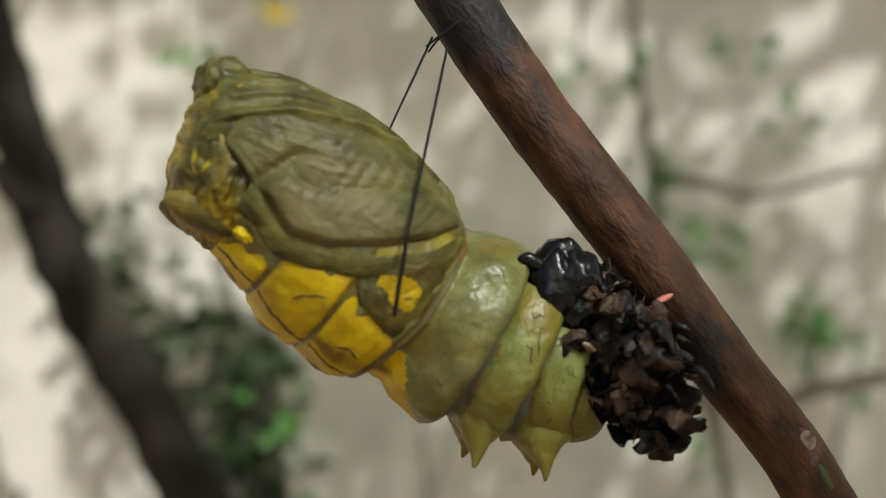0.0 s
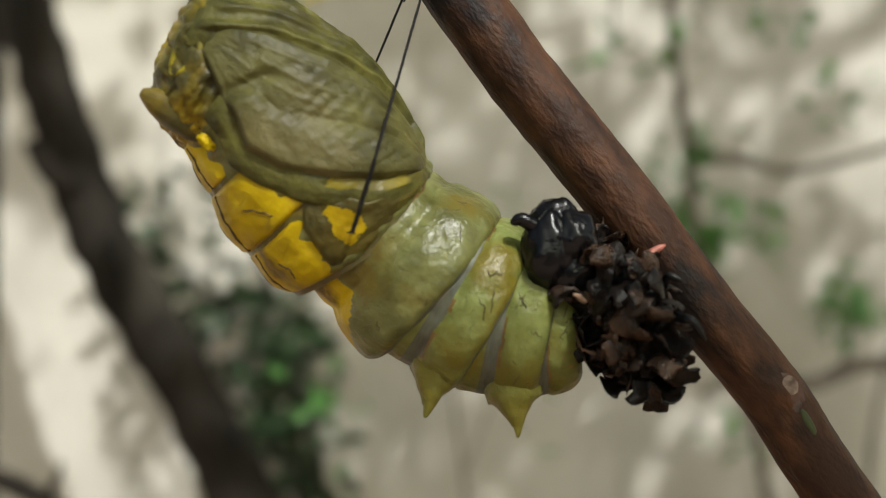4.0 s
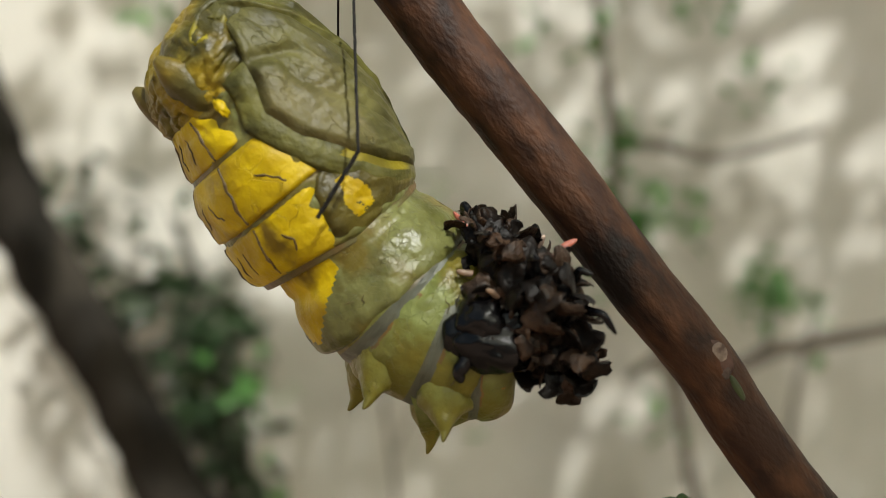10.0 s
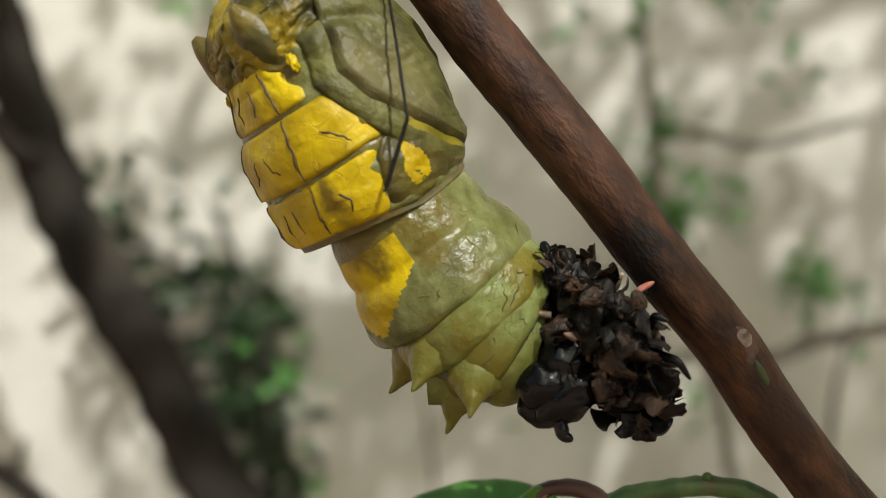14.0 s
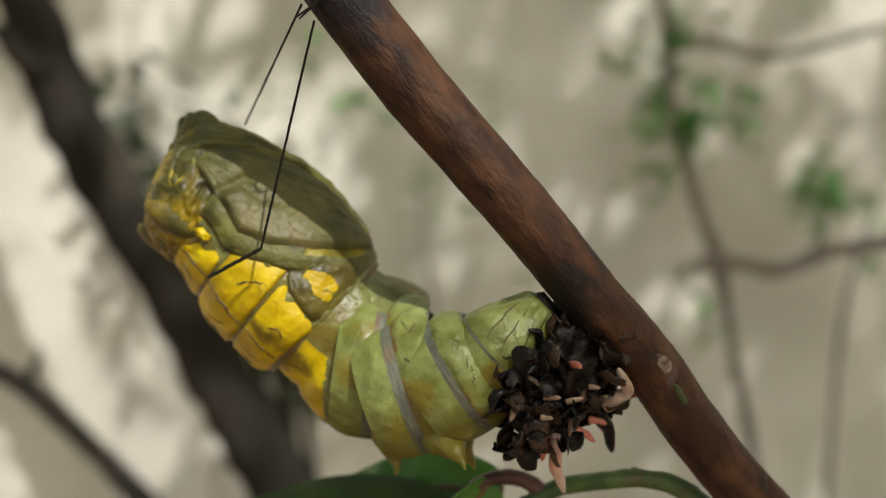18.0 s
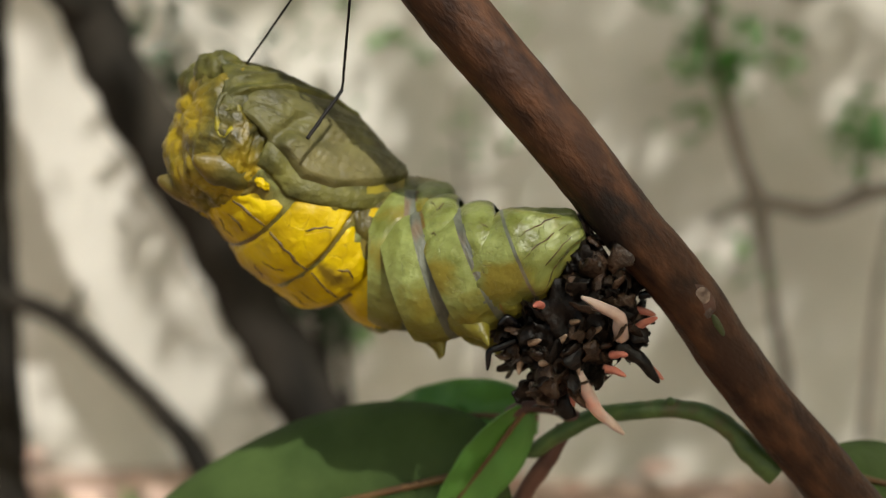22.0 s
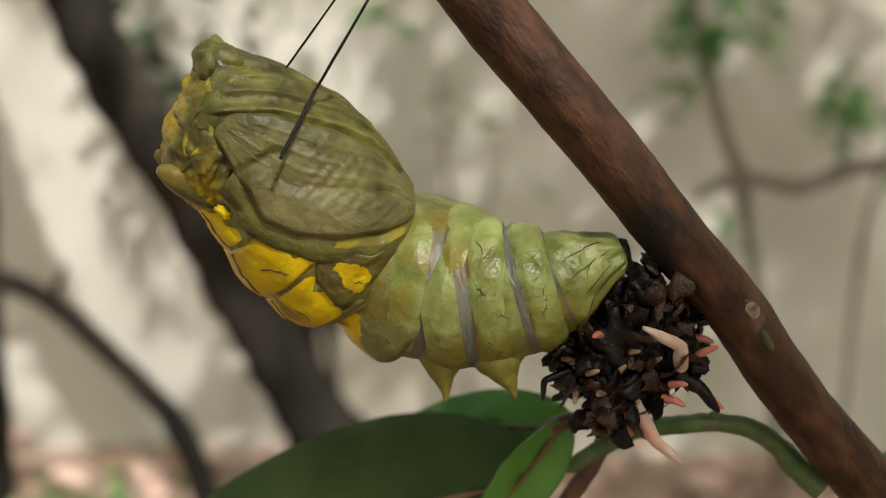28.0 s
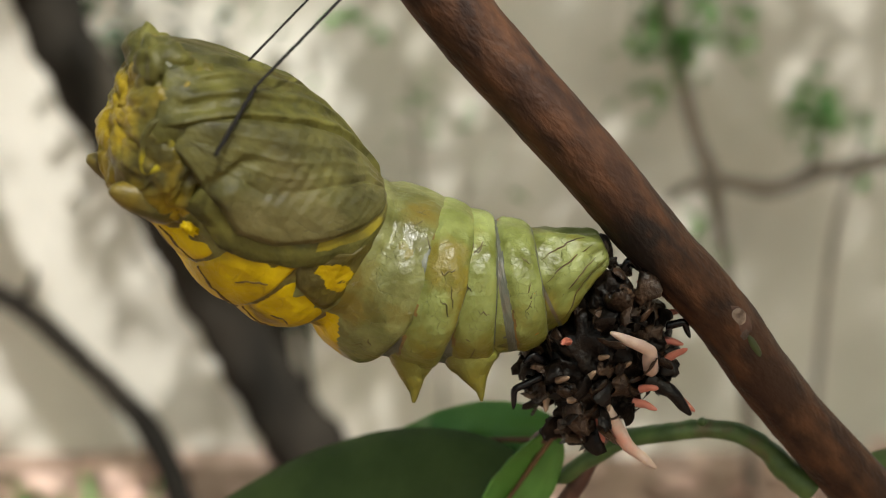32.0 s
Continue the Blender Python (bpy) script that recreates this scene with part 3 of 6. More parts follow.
# an unseen tree added overhead, whose chosen gaps let the sun dapple the wall
def build_canopy():
    tree = tagged(new("shade_tree"), "unseen broad-leaved tree added overhead to dapple the sunlight", "tree")
    trunk = [(2.6, -1.3, -0.05), (2.55, -1.25, 0.9), (2.4, -1.1, 1.8), (2.0, -0.95, 2.5)]
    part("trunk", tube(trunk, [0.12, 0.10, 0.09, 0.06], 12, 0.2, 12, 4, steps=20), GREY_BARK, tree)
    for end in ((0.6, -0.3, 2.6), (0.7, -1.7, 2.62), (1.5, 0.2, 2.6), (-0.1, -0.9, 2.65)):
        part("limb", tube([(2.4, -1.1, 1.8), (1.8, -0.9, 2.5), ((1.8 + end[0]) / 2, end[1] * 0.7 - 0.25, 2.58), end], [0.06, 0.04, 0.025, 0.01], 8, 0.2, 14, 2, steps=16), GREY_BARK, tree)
    # sunlit streaks on the wall: middle, half length, half width
    gaps = [(-.46, .72, .16, .050), (-.385, .68, .13, .040), (-.325, .54, .15, .045), (-.52, .47, .12, .030), (-.075, .60, .08, .020), (.50, .70, .12, .014),
            (-.125, .49, .07, .022), (-.22, .55, .12, .02), (.47, .60, .06, .016), (-.60, .62, .14, .05), (-.28, .74, .10, .035), (-.25, .34, .09, .035),
            (.012, .432, .024, .022), (-.284, .352, .022, .02), (-.262, .40, .02, .018), (.22, .80, .10, .016), (.56, .58, .08, .02), (-.22, .10, .08, .04)]
    fine = []
    for cx, cz, a, b in gaps:  # broad gaps are split into two narrow ones
        if b < 0.04:
            fine.append((cx, cz, a, b + 0.006))
        else:
            for f in (-0.62, 0.62):
                fine.append((cx + 0.94 * b * f, cz + 0.34 * b * f, a * (1.0 + 0.15 * f), b * 0.27 + 0.001))
    streaks = random.Random(31)
    for k in range(6):  # and a comb of slanting streaks low on the wall
        for row, cz in enumerate((0.05, 0.23, 0.40)):
            if cz < 0.3 or k < 4:
                fine.append((-0.70 + 0.080 * k + 0.03 * row + streaks.uniform(-0.01, 0.01), cz + streaks.uniform(-0.03, 0.03), streaks.uniform(0.10, 0.14), streaks.uniform(0.021, 0.029)))
    gaps = fine
    r = random.Random(9)
    places = []
    for _ in range(23000):
        p = Vector((r.uniform(-0.3, 2.4), r.uniform(-2.5, 0.5), r.uniform(2.35, 2.6)))
        k = (p.y - 1.30) / SUN.y
        q = p - SUN * k  # where its shade falls on the wall
        lit = False
        for cx, cz, a, b in gaps:
            dx, dz = q.x - cx, q.z - cz
            along, across = dx * 0.34 - dz * 0.94, dx * 0.94 + dz * 0.34
            if (along / (a + 0.015)) ** 2 + (across / (b + 0.010)) ** 2 < 1 and q.z > 0.02:
                lit = True
        kg = p.z / SUN.z  # and on the soil
        s = p - SUN * kg
        if 0.5 < s.y < 1.3 and noise.noise(Vector((s.x * 7, s.y * 7, 3.3))) > (0.22 if s.x > -0.05 else -0.8):
            lit = True
        g = p - SUN * ((p.z - 0.51) / SUN.z)  # leaves thinned out on purpose, so that broken sun reaches the twig
        size, keep = r.uniform(0.7, 1.2), r.random()
        if ((g.x + 0.05) / 0.10) ** 2 + (g.y / 0.08) ** 2 < 1 and keep < 0.70:
            lit = True
        rim = ((p.x - 1.05) / 1.38) ** 2 + ((p.y + 1.0) / 1.52) ** 2 - 0.3 * noise.noise(p * 3)  # the crown's rounded, ragged outline
        if not lit and rim < 1.08:
            places.append((p, None, size))
    leaf_mass("crown", places, 0.058, DARK_LEAF, tree, "unseen crown of dark green leaves, with gaps left to light the wall", ratio=0.5, seed=4)


build_canopy()


# ---- the twig ----
KNOT_SKIN = surface("knot_scar", (0.085, 0.055, 0.040), (0.34, 0.265, 0.215), 1100, rough=0.8, bump=0.5, bump_scale=1500, bump_dist=0.0002)
GREEN_BARK = surface("green_bark", (0.022, 0.032, 0.009), (0.055, 0.075, 0.02), 300, rough=0.6, bump=0.4, bump_scale=900, bump_dist=0.0002)
BLACK_STAIN = surface("silk_stain", (0.010, 0.008, 0.007), (0.035, 0.024, 0.018), 900, rough=0.55, bump=0.7, bump_scale=2200, bump_dist=0.0003)
BIG_LEAF = surface("big_leaf", (0.042, 0.070, 0.017), (0.074, 0.114, 0.031), 120, rough=0.55, rough_span=0.08, bump=0.35, bump_scale=600, bump_dist=0.0005, transmit=0.15, spec=0.2)
LIGHT_LEAF = surface("light_leaf", (0.095, 0.235, 0.040), (0.155, 0.34, 0.065), 80, rough=0.35, bump=0.25, bump_scale=300, bump_dist=0.0006, transmit=0.3)
MIDRIB = surface("midrib", (0.10, 0.05, 0.02), (0.16, 0.09, 0.03), 200, rough=0.5)
PETIOLE = surface("petiole", (0.035, 0.075, 0.016), (0.085, 0.14, 0.035), 300, (0.10, 0.075, 0.03), 0.66, 160, 0.5, 0.1, 0.5, 1200, 0.0003)
RED_STALK = surface("red_stalk", (0.05, 0.02, 0.014), (0.13, 0.06, 0.04), 200, rough=0.5, bump=0.4, bump_scale=700, bump_dist=0.0002)


def mm(*p):
    return Vector(p) * MM


twig = tagged(new("twig"), "reddish brown bare twig with a pale leaf scar", "twig")
TWIG_LINE = [(-60.8, 0, 78.1), (-46.0, 0, 57.6), (-38.4, 0, 46.9), (-32.6, 0, 39.0), (-29.6, 0, 34.7), (-24.5, 0, 27.8), (-18.9, 0, 21.05), (-13.3, 0, 14.2), (-7.6, 0, 6.9), (-1.8, 0, 0), (2.3, 0, -6.2),
             (7.5, 0, -13.1), (12.1, 0, -18.6), (22, 0, -31), (38, 2, -54), (70, 8, -110), (110, 18, -220), (140, 25, -380), (150, 30, -520)]


def twig_bark():
    bm = tube([mm(*p) for p in TWIG_LINE[:14]], [m * MM for m in (3.15, 3.15, 3.15, 3.15, 3.15, 3.14, 3.12, 3.08, 3.0, 2.92, 2.9, 2.94, 3.08, 3.3)], 40, 0.0, 1, 0, steps=260)
    bm.normal_update()
    for v in bm.verts:
        c, n = v.co / MM, v.normal
        along = c.x * 0.62 - c.z * 0.78
        ang = math.atan2(-n.y, n.x * 0.78 + n.z * 0.62)
        q = Vector((math.cos(ang) * 5.5, math.sin(ang) * 5.5, along * 0.32))
        d = 0.10 * noise.fractal(q * 0.9, 0.8, 2.1, 5) + 0.07 * noise.noise(Vector((math.cos(ang) * 2, math.sin(ang) * 2, along * 0.12)))
        d -= 0.05 * max(0.0, noise.noise(q * 2.4 + Vector((9, 0, 0))))
        k = (Vector((c.x, c.y, c.z)) - Vector((-0.8, -2.5, 0.5))).length
        d += 0.30 * math.exp(-(k / 1.6) ** 2) - 0.12 * math.exp(-((k - 2.2) / 0.7) ** 2)
        v.co += n * d * MM
    return bm


part("bark", twig_bark(), TWIG_BARK, twig)
part("lower_stem", tube([mm(*p) for p in TWIG_LINE[12:]], [m * MM for m in (2.9, 3.2, 3.4, 3.8, 4.4, 5.0, 5.6)], 16, 0.1, 200, 1, steps=60), TWIG_BARK, twig)


part("leaf_scar", blob(mm(-0.8, -2.84, 0.55), mm(0.76, 0.24, 1.02), 0.14, 1.5, 3, 3), KNOT_SKIN, twig, "pale corky leaf scar")
part("scar_rim", blob(mm(-0.85, -2.60, 0.10), mm(1.25, 0.42, 1.75), 0.25, 1.3, 5, 3, Euler((0, -0.62, 0)).to_matrix()), surface("scar_rim", (0.05, 0.022, 0.015), (0.13, 0.07, 0.052), 500, rough=0.7, bump=0.6, bump_scale=1200, bump_dist=0.0003), twig)
part("scar_lip", blob(mm(-0.25, -2.64, -0.85), mm(0.75, 0.30, 0.80), 0.35, 1.6, 9, 3), surface("scar_lip", (0.050, 0.034, 0.028), (0.125, 0.092, 0.076), 700, rough=0.8, bump=0.7, bump_scale=1300, bump_dist=0.0003), twig, "greyish corky lip below the scar")
part("green_slit", blob(mm(0.98, -2.60, -2.55), mm(0.40, 0.30, 1.40), 0.15, 1.3, 8, 3, Euler((0, -0.50, 0)).to_matrix()), GREEN_BARK, twig, "green slit in the bark below the scar")


def big_blade(length, width, curl, droop, cols=12, rows=26, wave=0.4):
    """A broad leaf blade along +x with thickness, a raised wavy margin and a sunk midrib."""
    bm = bmesh.new()
    layers = []
    for off in (0.0, -0.22 * MM):
        g = []
        for i in range(rows + 1):
            s = i / rows
            w = width * 0.5 * max(0.02, math.sin(math.pi * min(1, 0.03 + 0.97 * s) ** 0.75)) ** 0.7
            line = []
            for j in range(cols + 1):
                c = j / cols * 2 - 1
                y = c * w
                z = curl * (abs(c) ** 1.6) * w - droop * length * s * s + 0.0006 * wave * noise.noise(Vector((s * 9, c * 3, 1))) * 2 - 0.0004 * math.exp(-(c / 0.06) ** 2)
                z += 0.00018 * math.sin((s * 26 - abs(c) * 7)) * (1 - abs(c))
                line.append(bm.verts.new((s * length, y, z + off)))
            g.append(line)
        layers.append(g)
    for g, flip in zip(layers, (False, True)):
        for i in range(rows):
            for j in range(cols):
                f = (g[i][j], g[i][j + 1], g[i + 1][j + 1], g[i + 1][j])
                bm.faces.new(f[::-1] if flip else f)
    a, b = layers
    for i in range(rows):
        bm.faces.new((a[i][0], a[i + 1][0], b[i + 1][0], b[i][0]))
        bm.faces.new((a[i + 1][cols], a[i][cols], b[i][cols], b[i + 1][cols]))
    for j in range(cols):
        bm.faces.new((a[0][j + 1], a[0][j], b[0][j], b[0][j + 1]))
        bm.faces.new((a[rows][j], a[rows][j + 1], b[rows][j + 1], b[rows][j]))
    return bm


def axes(origin, along, facing):
    """A pose whose x runs along a leaf and whose z is the side that its blade shows."""
    x = Vector(along).normalized()
    z = Vector(facing)
    z = (z - x * z.dot(x)).normalized()
    y = z.cross(x)
    m = Matrix((x, y, z)).transposed().to_4x4()
    m.translation = Vector(origin) * MM
    return m


def twig_leaf(name_label, origin, along, facing, length, width, curl, droop, material, rib):
    ob = part("leaf", big_blade(length * MM, width * MM, curl, droop), material, twig, name_label)
    ob.matrix_basis = axes(origin, along, facing)
    pts = [(s * length * MM, 0, -droop * length * MM * s * s - 0.0001) for s in np.linspace(0, 0.97, 14)]
    r = part("midrib", tube(pts, [rib * MM * (1 - 0.8 * s) for s in np.linspace(0, 1, 14)], 8), MIDRIB, ob)
    return ob


twig_leaf("large dark green glossy leaf blade", (-19.5, 9, -24.0), (-0.93, 0.05, -0.26), (0.10, -0.78, 0.62), 52, 23, -0.25, 0.08, BIG_LEAF, 0.5)
twig_leaf("mid-green leaf blade seen from beneath", (-15.5, 13, -20.2), (-0.95, 0.25, -0.06), (0.0, -0.85, 0.55), 22, 9, -0.2, 0.25, LIGHT_LEAF, 0.4)
twig_leaf("young bright green folded leaf", (-17.2, 6, -15.6), (-0.55, -0.10, -0.78), (0.25, -0.9, 0.25), 19, 6.5, 0.35, 0.05, LIGHT_LEAF, 0.35)
twig_leaf("dark green leaf low on the twig", (16, 6, -23), (0.85, 0.2, -0.30), (0.0, -0.6, 0.8), 30, 12, -0.2, 0.15, BIG_LEAF, 0.4)
part("petiole", tube([mm(*p) for p in ((8.8, 1, -20.6), (6.4, 2, -18.9), (4.0, 3, -16.4), (1.3, 3.5, -15.0), (-2.0, 4, -14.6), (-5.8, 4, -14.9), (-10.0, 5, -16.0), (-13.8, 5, -18.2), (-16.5, 6, -20.6), (-19.5, 8, -21.0))],
                     [m * MM for m in (1.5, 1.35, 1.15, 1.0, 1.0, 0.95, 0.95, 0.9, 0.85, 0.8)], 14, 0.18, 900, 3, steps=70), PETIOLE, twig, "arched green leaf stalk")
part("stalk_bud", blob(mm(-2.2, 3.6, -13.6), mm(0.6, 0.5, 0.45), 0.2, 2, 4, 2), PETIOLE, twig)
part("red_stalk", tube([mm(*p) for p in ((-11.5, 5, -16.8), (-13.5, 6, -15.6), (-16.0, 6.5, -15.4), (-18.5, 6.5, -16.2), (-19.5, 7, -18.0))], [m * MM for m in (0.9, 0.9, 0.85, 0.8, 0.6)], 12, 0.15, 900, 5, steps=30), RED_STALK, twig, "reddish young leaf stalk")
part("lower_stalk", tube([mm(*p) for p in ((-13.0, 6, -18.0), (-15.0, 6, -22.0), (-17.5, 7, -27.0), (-22, 8, -37))], [m * MM for m in (1.0, 1.0, 0.9, 0.7)], 12, 0.15, 900, 6, steps=24), RED_STALK, twig)


# ---- the chrysalis ----
# its own space: x from head to tail, z towards its belly (the twig), y away from the camera
WING_SKIN = surface("wing_case_skin", (0.046, 0.042, 0.012), (0.122, 0.113, 0.034), 450, (0.152, 0.129, 0.050), 0.52, 75, 0.50, 0.12, 0.59, 700, 0.0006, (0.6, 1, 1), sss=0.05, spec=0.3, cracks=(520, 0.020, (0.050, 0.045, 0.015), 0.25))
BAND_SKIN = surface("band_skin", (0.11, 0.090, 0.009), (0.25, 0.20, 0.014), 300, (0.075, 0.066, 0.014), 0.56, 150, 0.42, 0.12, 0.5, 700, 0.0005, sss=0.05, spec=0.35)
HEAD_SKIN = surface("head_skin", (0.040, 0.036, 0.010), (0.136, 0.112, 0.016), 380, (0.27, 0.19, 0.010), 0.515, 110, 0.44, 0.14, 0.91, 420, 0.0008, sss=0.05, spec=0.35)
COLLAR_SKIN = surface("collar_skin", (0.200, 0.170, 0.009), (0.420, 0.350, 0.014), 300, (0.062, 0.057, 0.014), 0.53, 150, 0.45, 0.12, 0.5, 800, 0.0005, sss=0.06, spec=0.35)
RIDGE_SKIN = surface("ridge_skin", (0.036, 0.034, 0.007), (0.128, 0.120, 0.026), 380, (0.052, 0.043, 0.009), 0.56, 130, 0.52, 0.14, 0.65, 600, 0.0007, sss=0.05, spec=0.3)
YELLOW_SKIN = surface("yellow_saddle", (0.345, 0.23, 0.003), (0.62, 0.455, 0.006), 220, (0.1748, 0.115, 0.00736), 0.58, 170, 0.48, 0.12, 0.6, 480, 0.0008, sss=0.06, spec=0.32, cracks=(330, 0.018, (0.12, 0.07, 0.006), 0.22))
PALE_SKIN = surface("abdomen_skin", (0.112, 0.124, 0.024), (0.246, 0.280, 0.088), 360, (0.165, 0.135, 0.018), 0.55, 170, 0.38, 0.14, 0.5, 640, 0.0007, sss=0.08, belly=(-0.0085, -0.001, (0.150, 0.130, 0.016)), spec=0.38, cracks=(1100, 0.022, (0.045, 0.045, 0.012), 0.55))
OLIVE_SKIN = surface("olive_skin", (0.076, 0.076, 0.016), (0.198, 0.205, 0.070), 360, (0.128, 0.098, 0.014), 0.54, 170, 0.33, 0.14, 0.5, 640, 0.0007, sss=0.06, spec=0.45, cracks=(1100, 0.022, (0.042, 0.040, 0.012), 0.5))
MEMBRANE = surface("membrane", (0.062, 0.066, 0.046), (0.128, 0.135, 0.096), 260, (0.14, 0.10, 0.06), 0.64, 160, 0.46, 0.12, 0.5, 700, 0.0004, (3, 1, 1), sss=0.06)
HORN_SKIN = surface("horn_skin", (0.065, 0.048, 0.010), (0.20, 0.145, 0.016), 260, (0.07, 0.062, 0.014), 0.55, 130, 0.44, 0.14, 0.6, 620, 0.0006, spec=0.4)
FOLD_SKIN = surface("saddle_fold_skin", (0.065, 0.056, 0.016), (0.14, 0.118, 0.040), 300, (0.12, 0.07, 0.018), 0.55, 150, 0.42, 0.12, 0.4, 1300, 0.0003, sss=0.06)
FLANK_SKIN = surface("flank_skin", (0.034, 0.028, 0.008), (0.115, 0.092, 0.014), 260, (0.19, 0.140, 0.012), 0.57, 130, 0.42, 0.14, 0.78, 500, 0.0007, sss=0.05, spec=0.35)
RUST_SKIN = surface("rusty_fold", (0.095, 0.062, 0.016), (0.23, 0.125, 0.030), 420, rough=0.42, bump=0.5, bump_scale=700, bump_dist=0.0004, sss=0.05)
CREASE = surface("crease", (0.035, 0.020, 0.005), (0.10, 0.058, 0.009), 900, rough=0.5)
RING_CREASE = surface("ring_crease", (0.045, 0.036, 0.009), (0.11, 0.088, 0.022), 900, rough=0.5)
FLECK = surface("fleck", (0.26, 0.085, 0.010), (0.44, 0.19, 0.018), 900, rough=0.4)
EYE_SPOT = surface("eye_spot", (0.035, 0.038, 0.012), (0.10, 0.10, 0.03), 600, rough=0.30, bump_scale=1500)

U = UNIT * 1.04
STRETCH = 1.02
BELLY_U, BELLY_Z = (-20, 0, 40, 105, 200, 275, 350, 410, 460), (128, 142, 157, 185, 206, 203, 183, 165, 150)
BACK_U, BACK_Z = (-20, 0, 25, 52, 109, 152, 191, 254, 310, 410, 460), (-84, -92, -102, -112, -104, -108, -126, -152, -162, -166, -160)
SIDE_U, SIDE_W = (-20, 0, 40, 105, 200, 310, 410, 460), (92, 108, 128, 150, 166, 174, 164, 150)


def body_point(u, a, off=0.0):
    """A point of the body's skin at the station u and the angle a (degrees: 0 faces the camera's side, 90 the belly, -90 the back)."""
    zv, zd, w = ease(u, BELLY_U, BELLY_Z), ease(u, BACK_U, BACK_Z), ease(u, SIDE_U, SIDE_W)
    zc, rv = (zv + zd) / 2, (zv - zd) / 2
    c, s = math.cos(radians(a)), math.sin(radians(a))
    p = 2.25
    k = (abs(c) ** p + abs(s) ** p) ** (-1 / p)
    y, z = -(w + off) * c * k, zc + (rv + off) * s * k
    shear = 0.30 * max(0.0, 1 - max(u, 0) / 160)
    slant = 34 * ease(u, (360, 441), (0, 1)) * min(1.0, max(0.0, (zc - z) / rv - 0.15))  # the last rings end further forward on the back
    return Vector((u * STRETCH - shear * (z - zc) - slant, y, z)) * U


def skin_patch(us, lo, hi, off, thick, n, m, relief=None, mirror=1):
    """A shell lying on the body between two angles, with a rolled-in rim."""
    bm = bmesh.new()
    grids = []
    for layer in (0, 1):
        g = []
        for i in range(n + 1):
            u = us[0] + (us[-1] - us[0]) * i / n
            a0, a1 = lo(u), hi(u)
            line = []
            for j in range(m + 1):
                f = j / m
                e = min(i, n - i) / n * 14, min(j, m - j) / m * 10
                rim = min(1.0, e[0]) * min(1.0, e[1])
                o = off - thick if layer else off - thick * 0.55 * (1 - rim) ** 2
                if relief and not layer:
                    o += relief(u, f) * rim
                p = body_point(u, a0 + (a1 - a0) * f, o)
                line.append(bm.verts.new((p.x, p.y * mirror, p.z)))
            g.append(line)
        grids.append(g)
    for g in grids:
        for i in range(n):
            for j in range(m):
                bm.faces.new((g[i][j], g[i][j + 1], g[i + 1][j + 1], g[i + 1][j]))
    a, b = grids
    for i in range(n):
        bm.faces.new((a[i][0], a[i + 1][0], b[i + 1][0], b[i][0]))
        bm.faces.new((a[i][m], b[i][m], b[i + 1][m], a[i + 1][m]))
    for j in range(m):
        bm.faces.new((a[0][j], b[0][j], b[0][j + 1], a[0][j + 1]))
        bm.faces.new((a[n][j], a[n][j + 1], b[n][j + 1], b[n][j]))
    bmesh.ops.recalc_face_normals(bm, faces=bm.faces)
    return bm


def skin_line(stations, off, r, mirror=1, sides=8, steps=40, rough=0.15):
    """A ridge along the skin: stations are (u, angle)."""
    n = len(stations)
    pts, rad = [], []
    for s in np.linspace(0, n - 1, steps):
        u, a = spline(s, [q[0] for q in stations]), spline(s, [q[1] for q in stations])
        p = body_point(u, a, off(u, a) if callable(off) else off)
        pts.append((p.x, p.y * mirror, p.z))
        f = s / (n - 1)
        rad.append(r * U * (0.35 + 0.65 * math.sin(math.pi * min(1, max(0, f * 0.92 + 0.04))) ** 0.5))
    return tube(pts, rad, sides, rough, 1500, r)


chrysalis = tagged(new("chrysalis"), "olive green chrysalis with a yellow saddle, slung from the twig", "chrysalis")


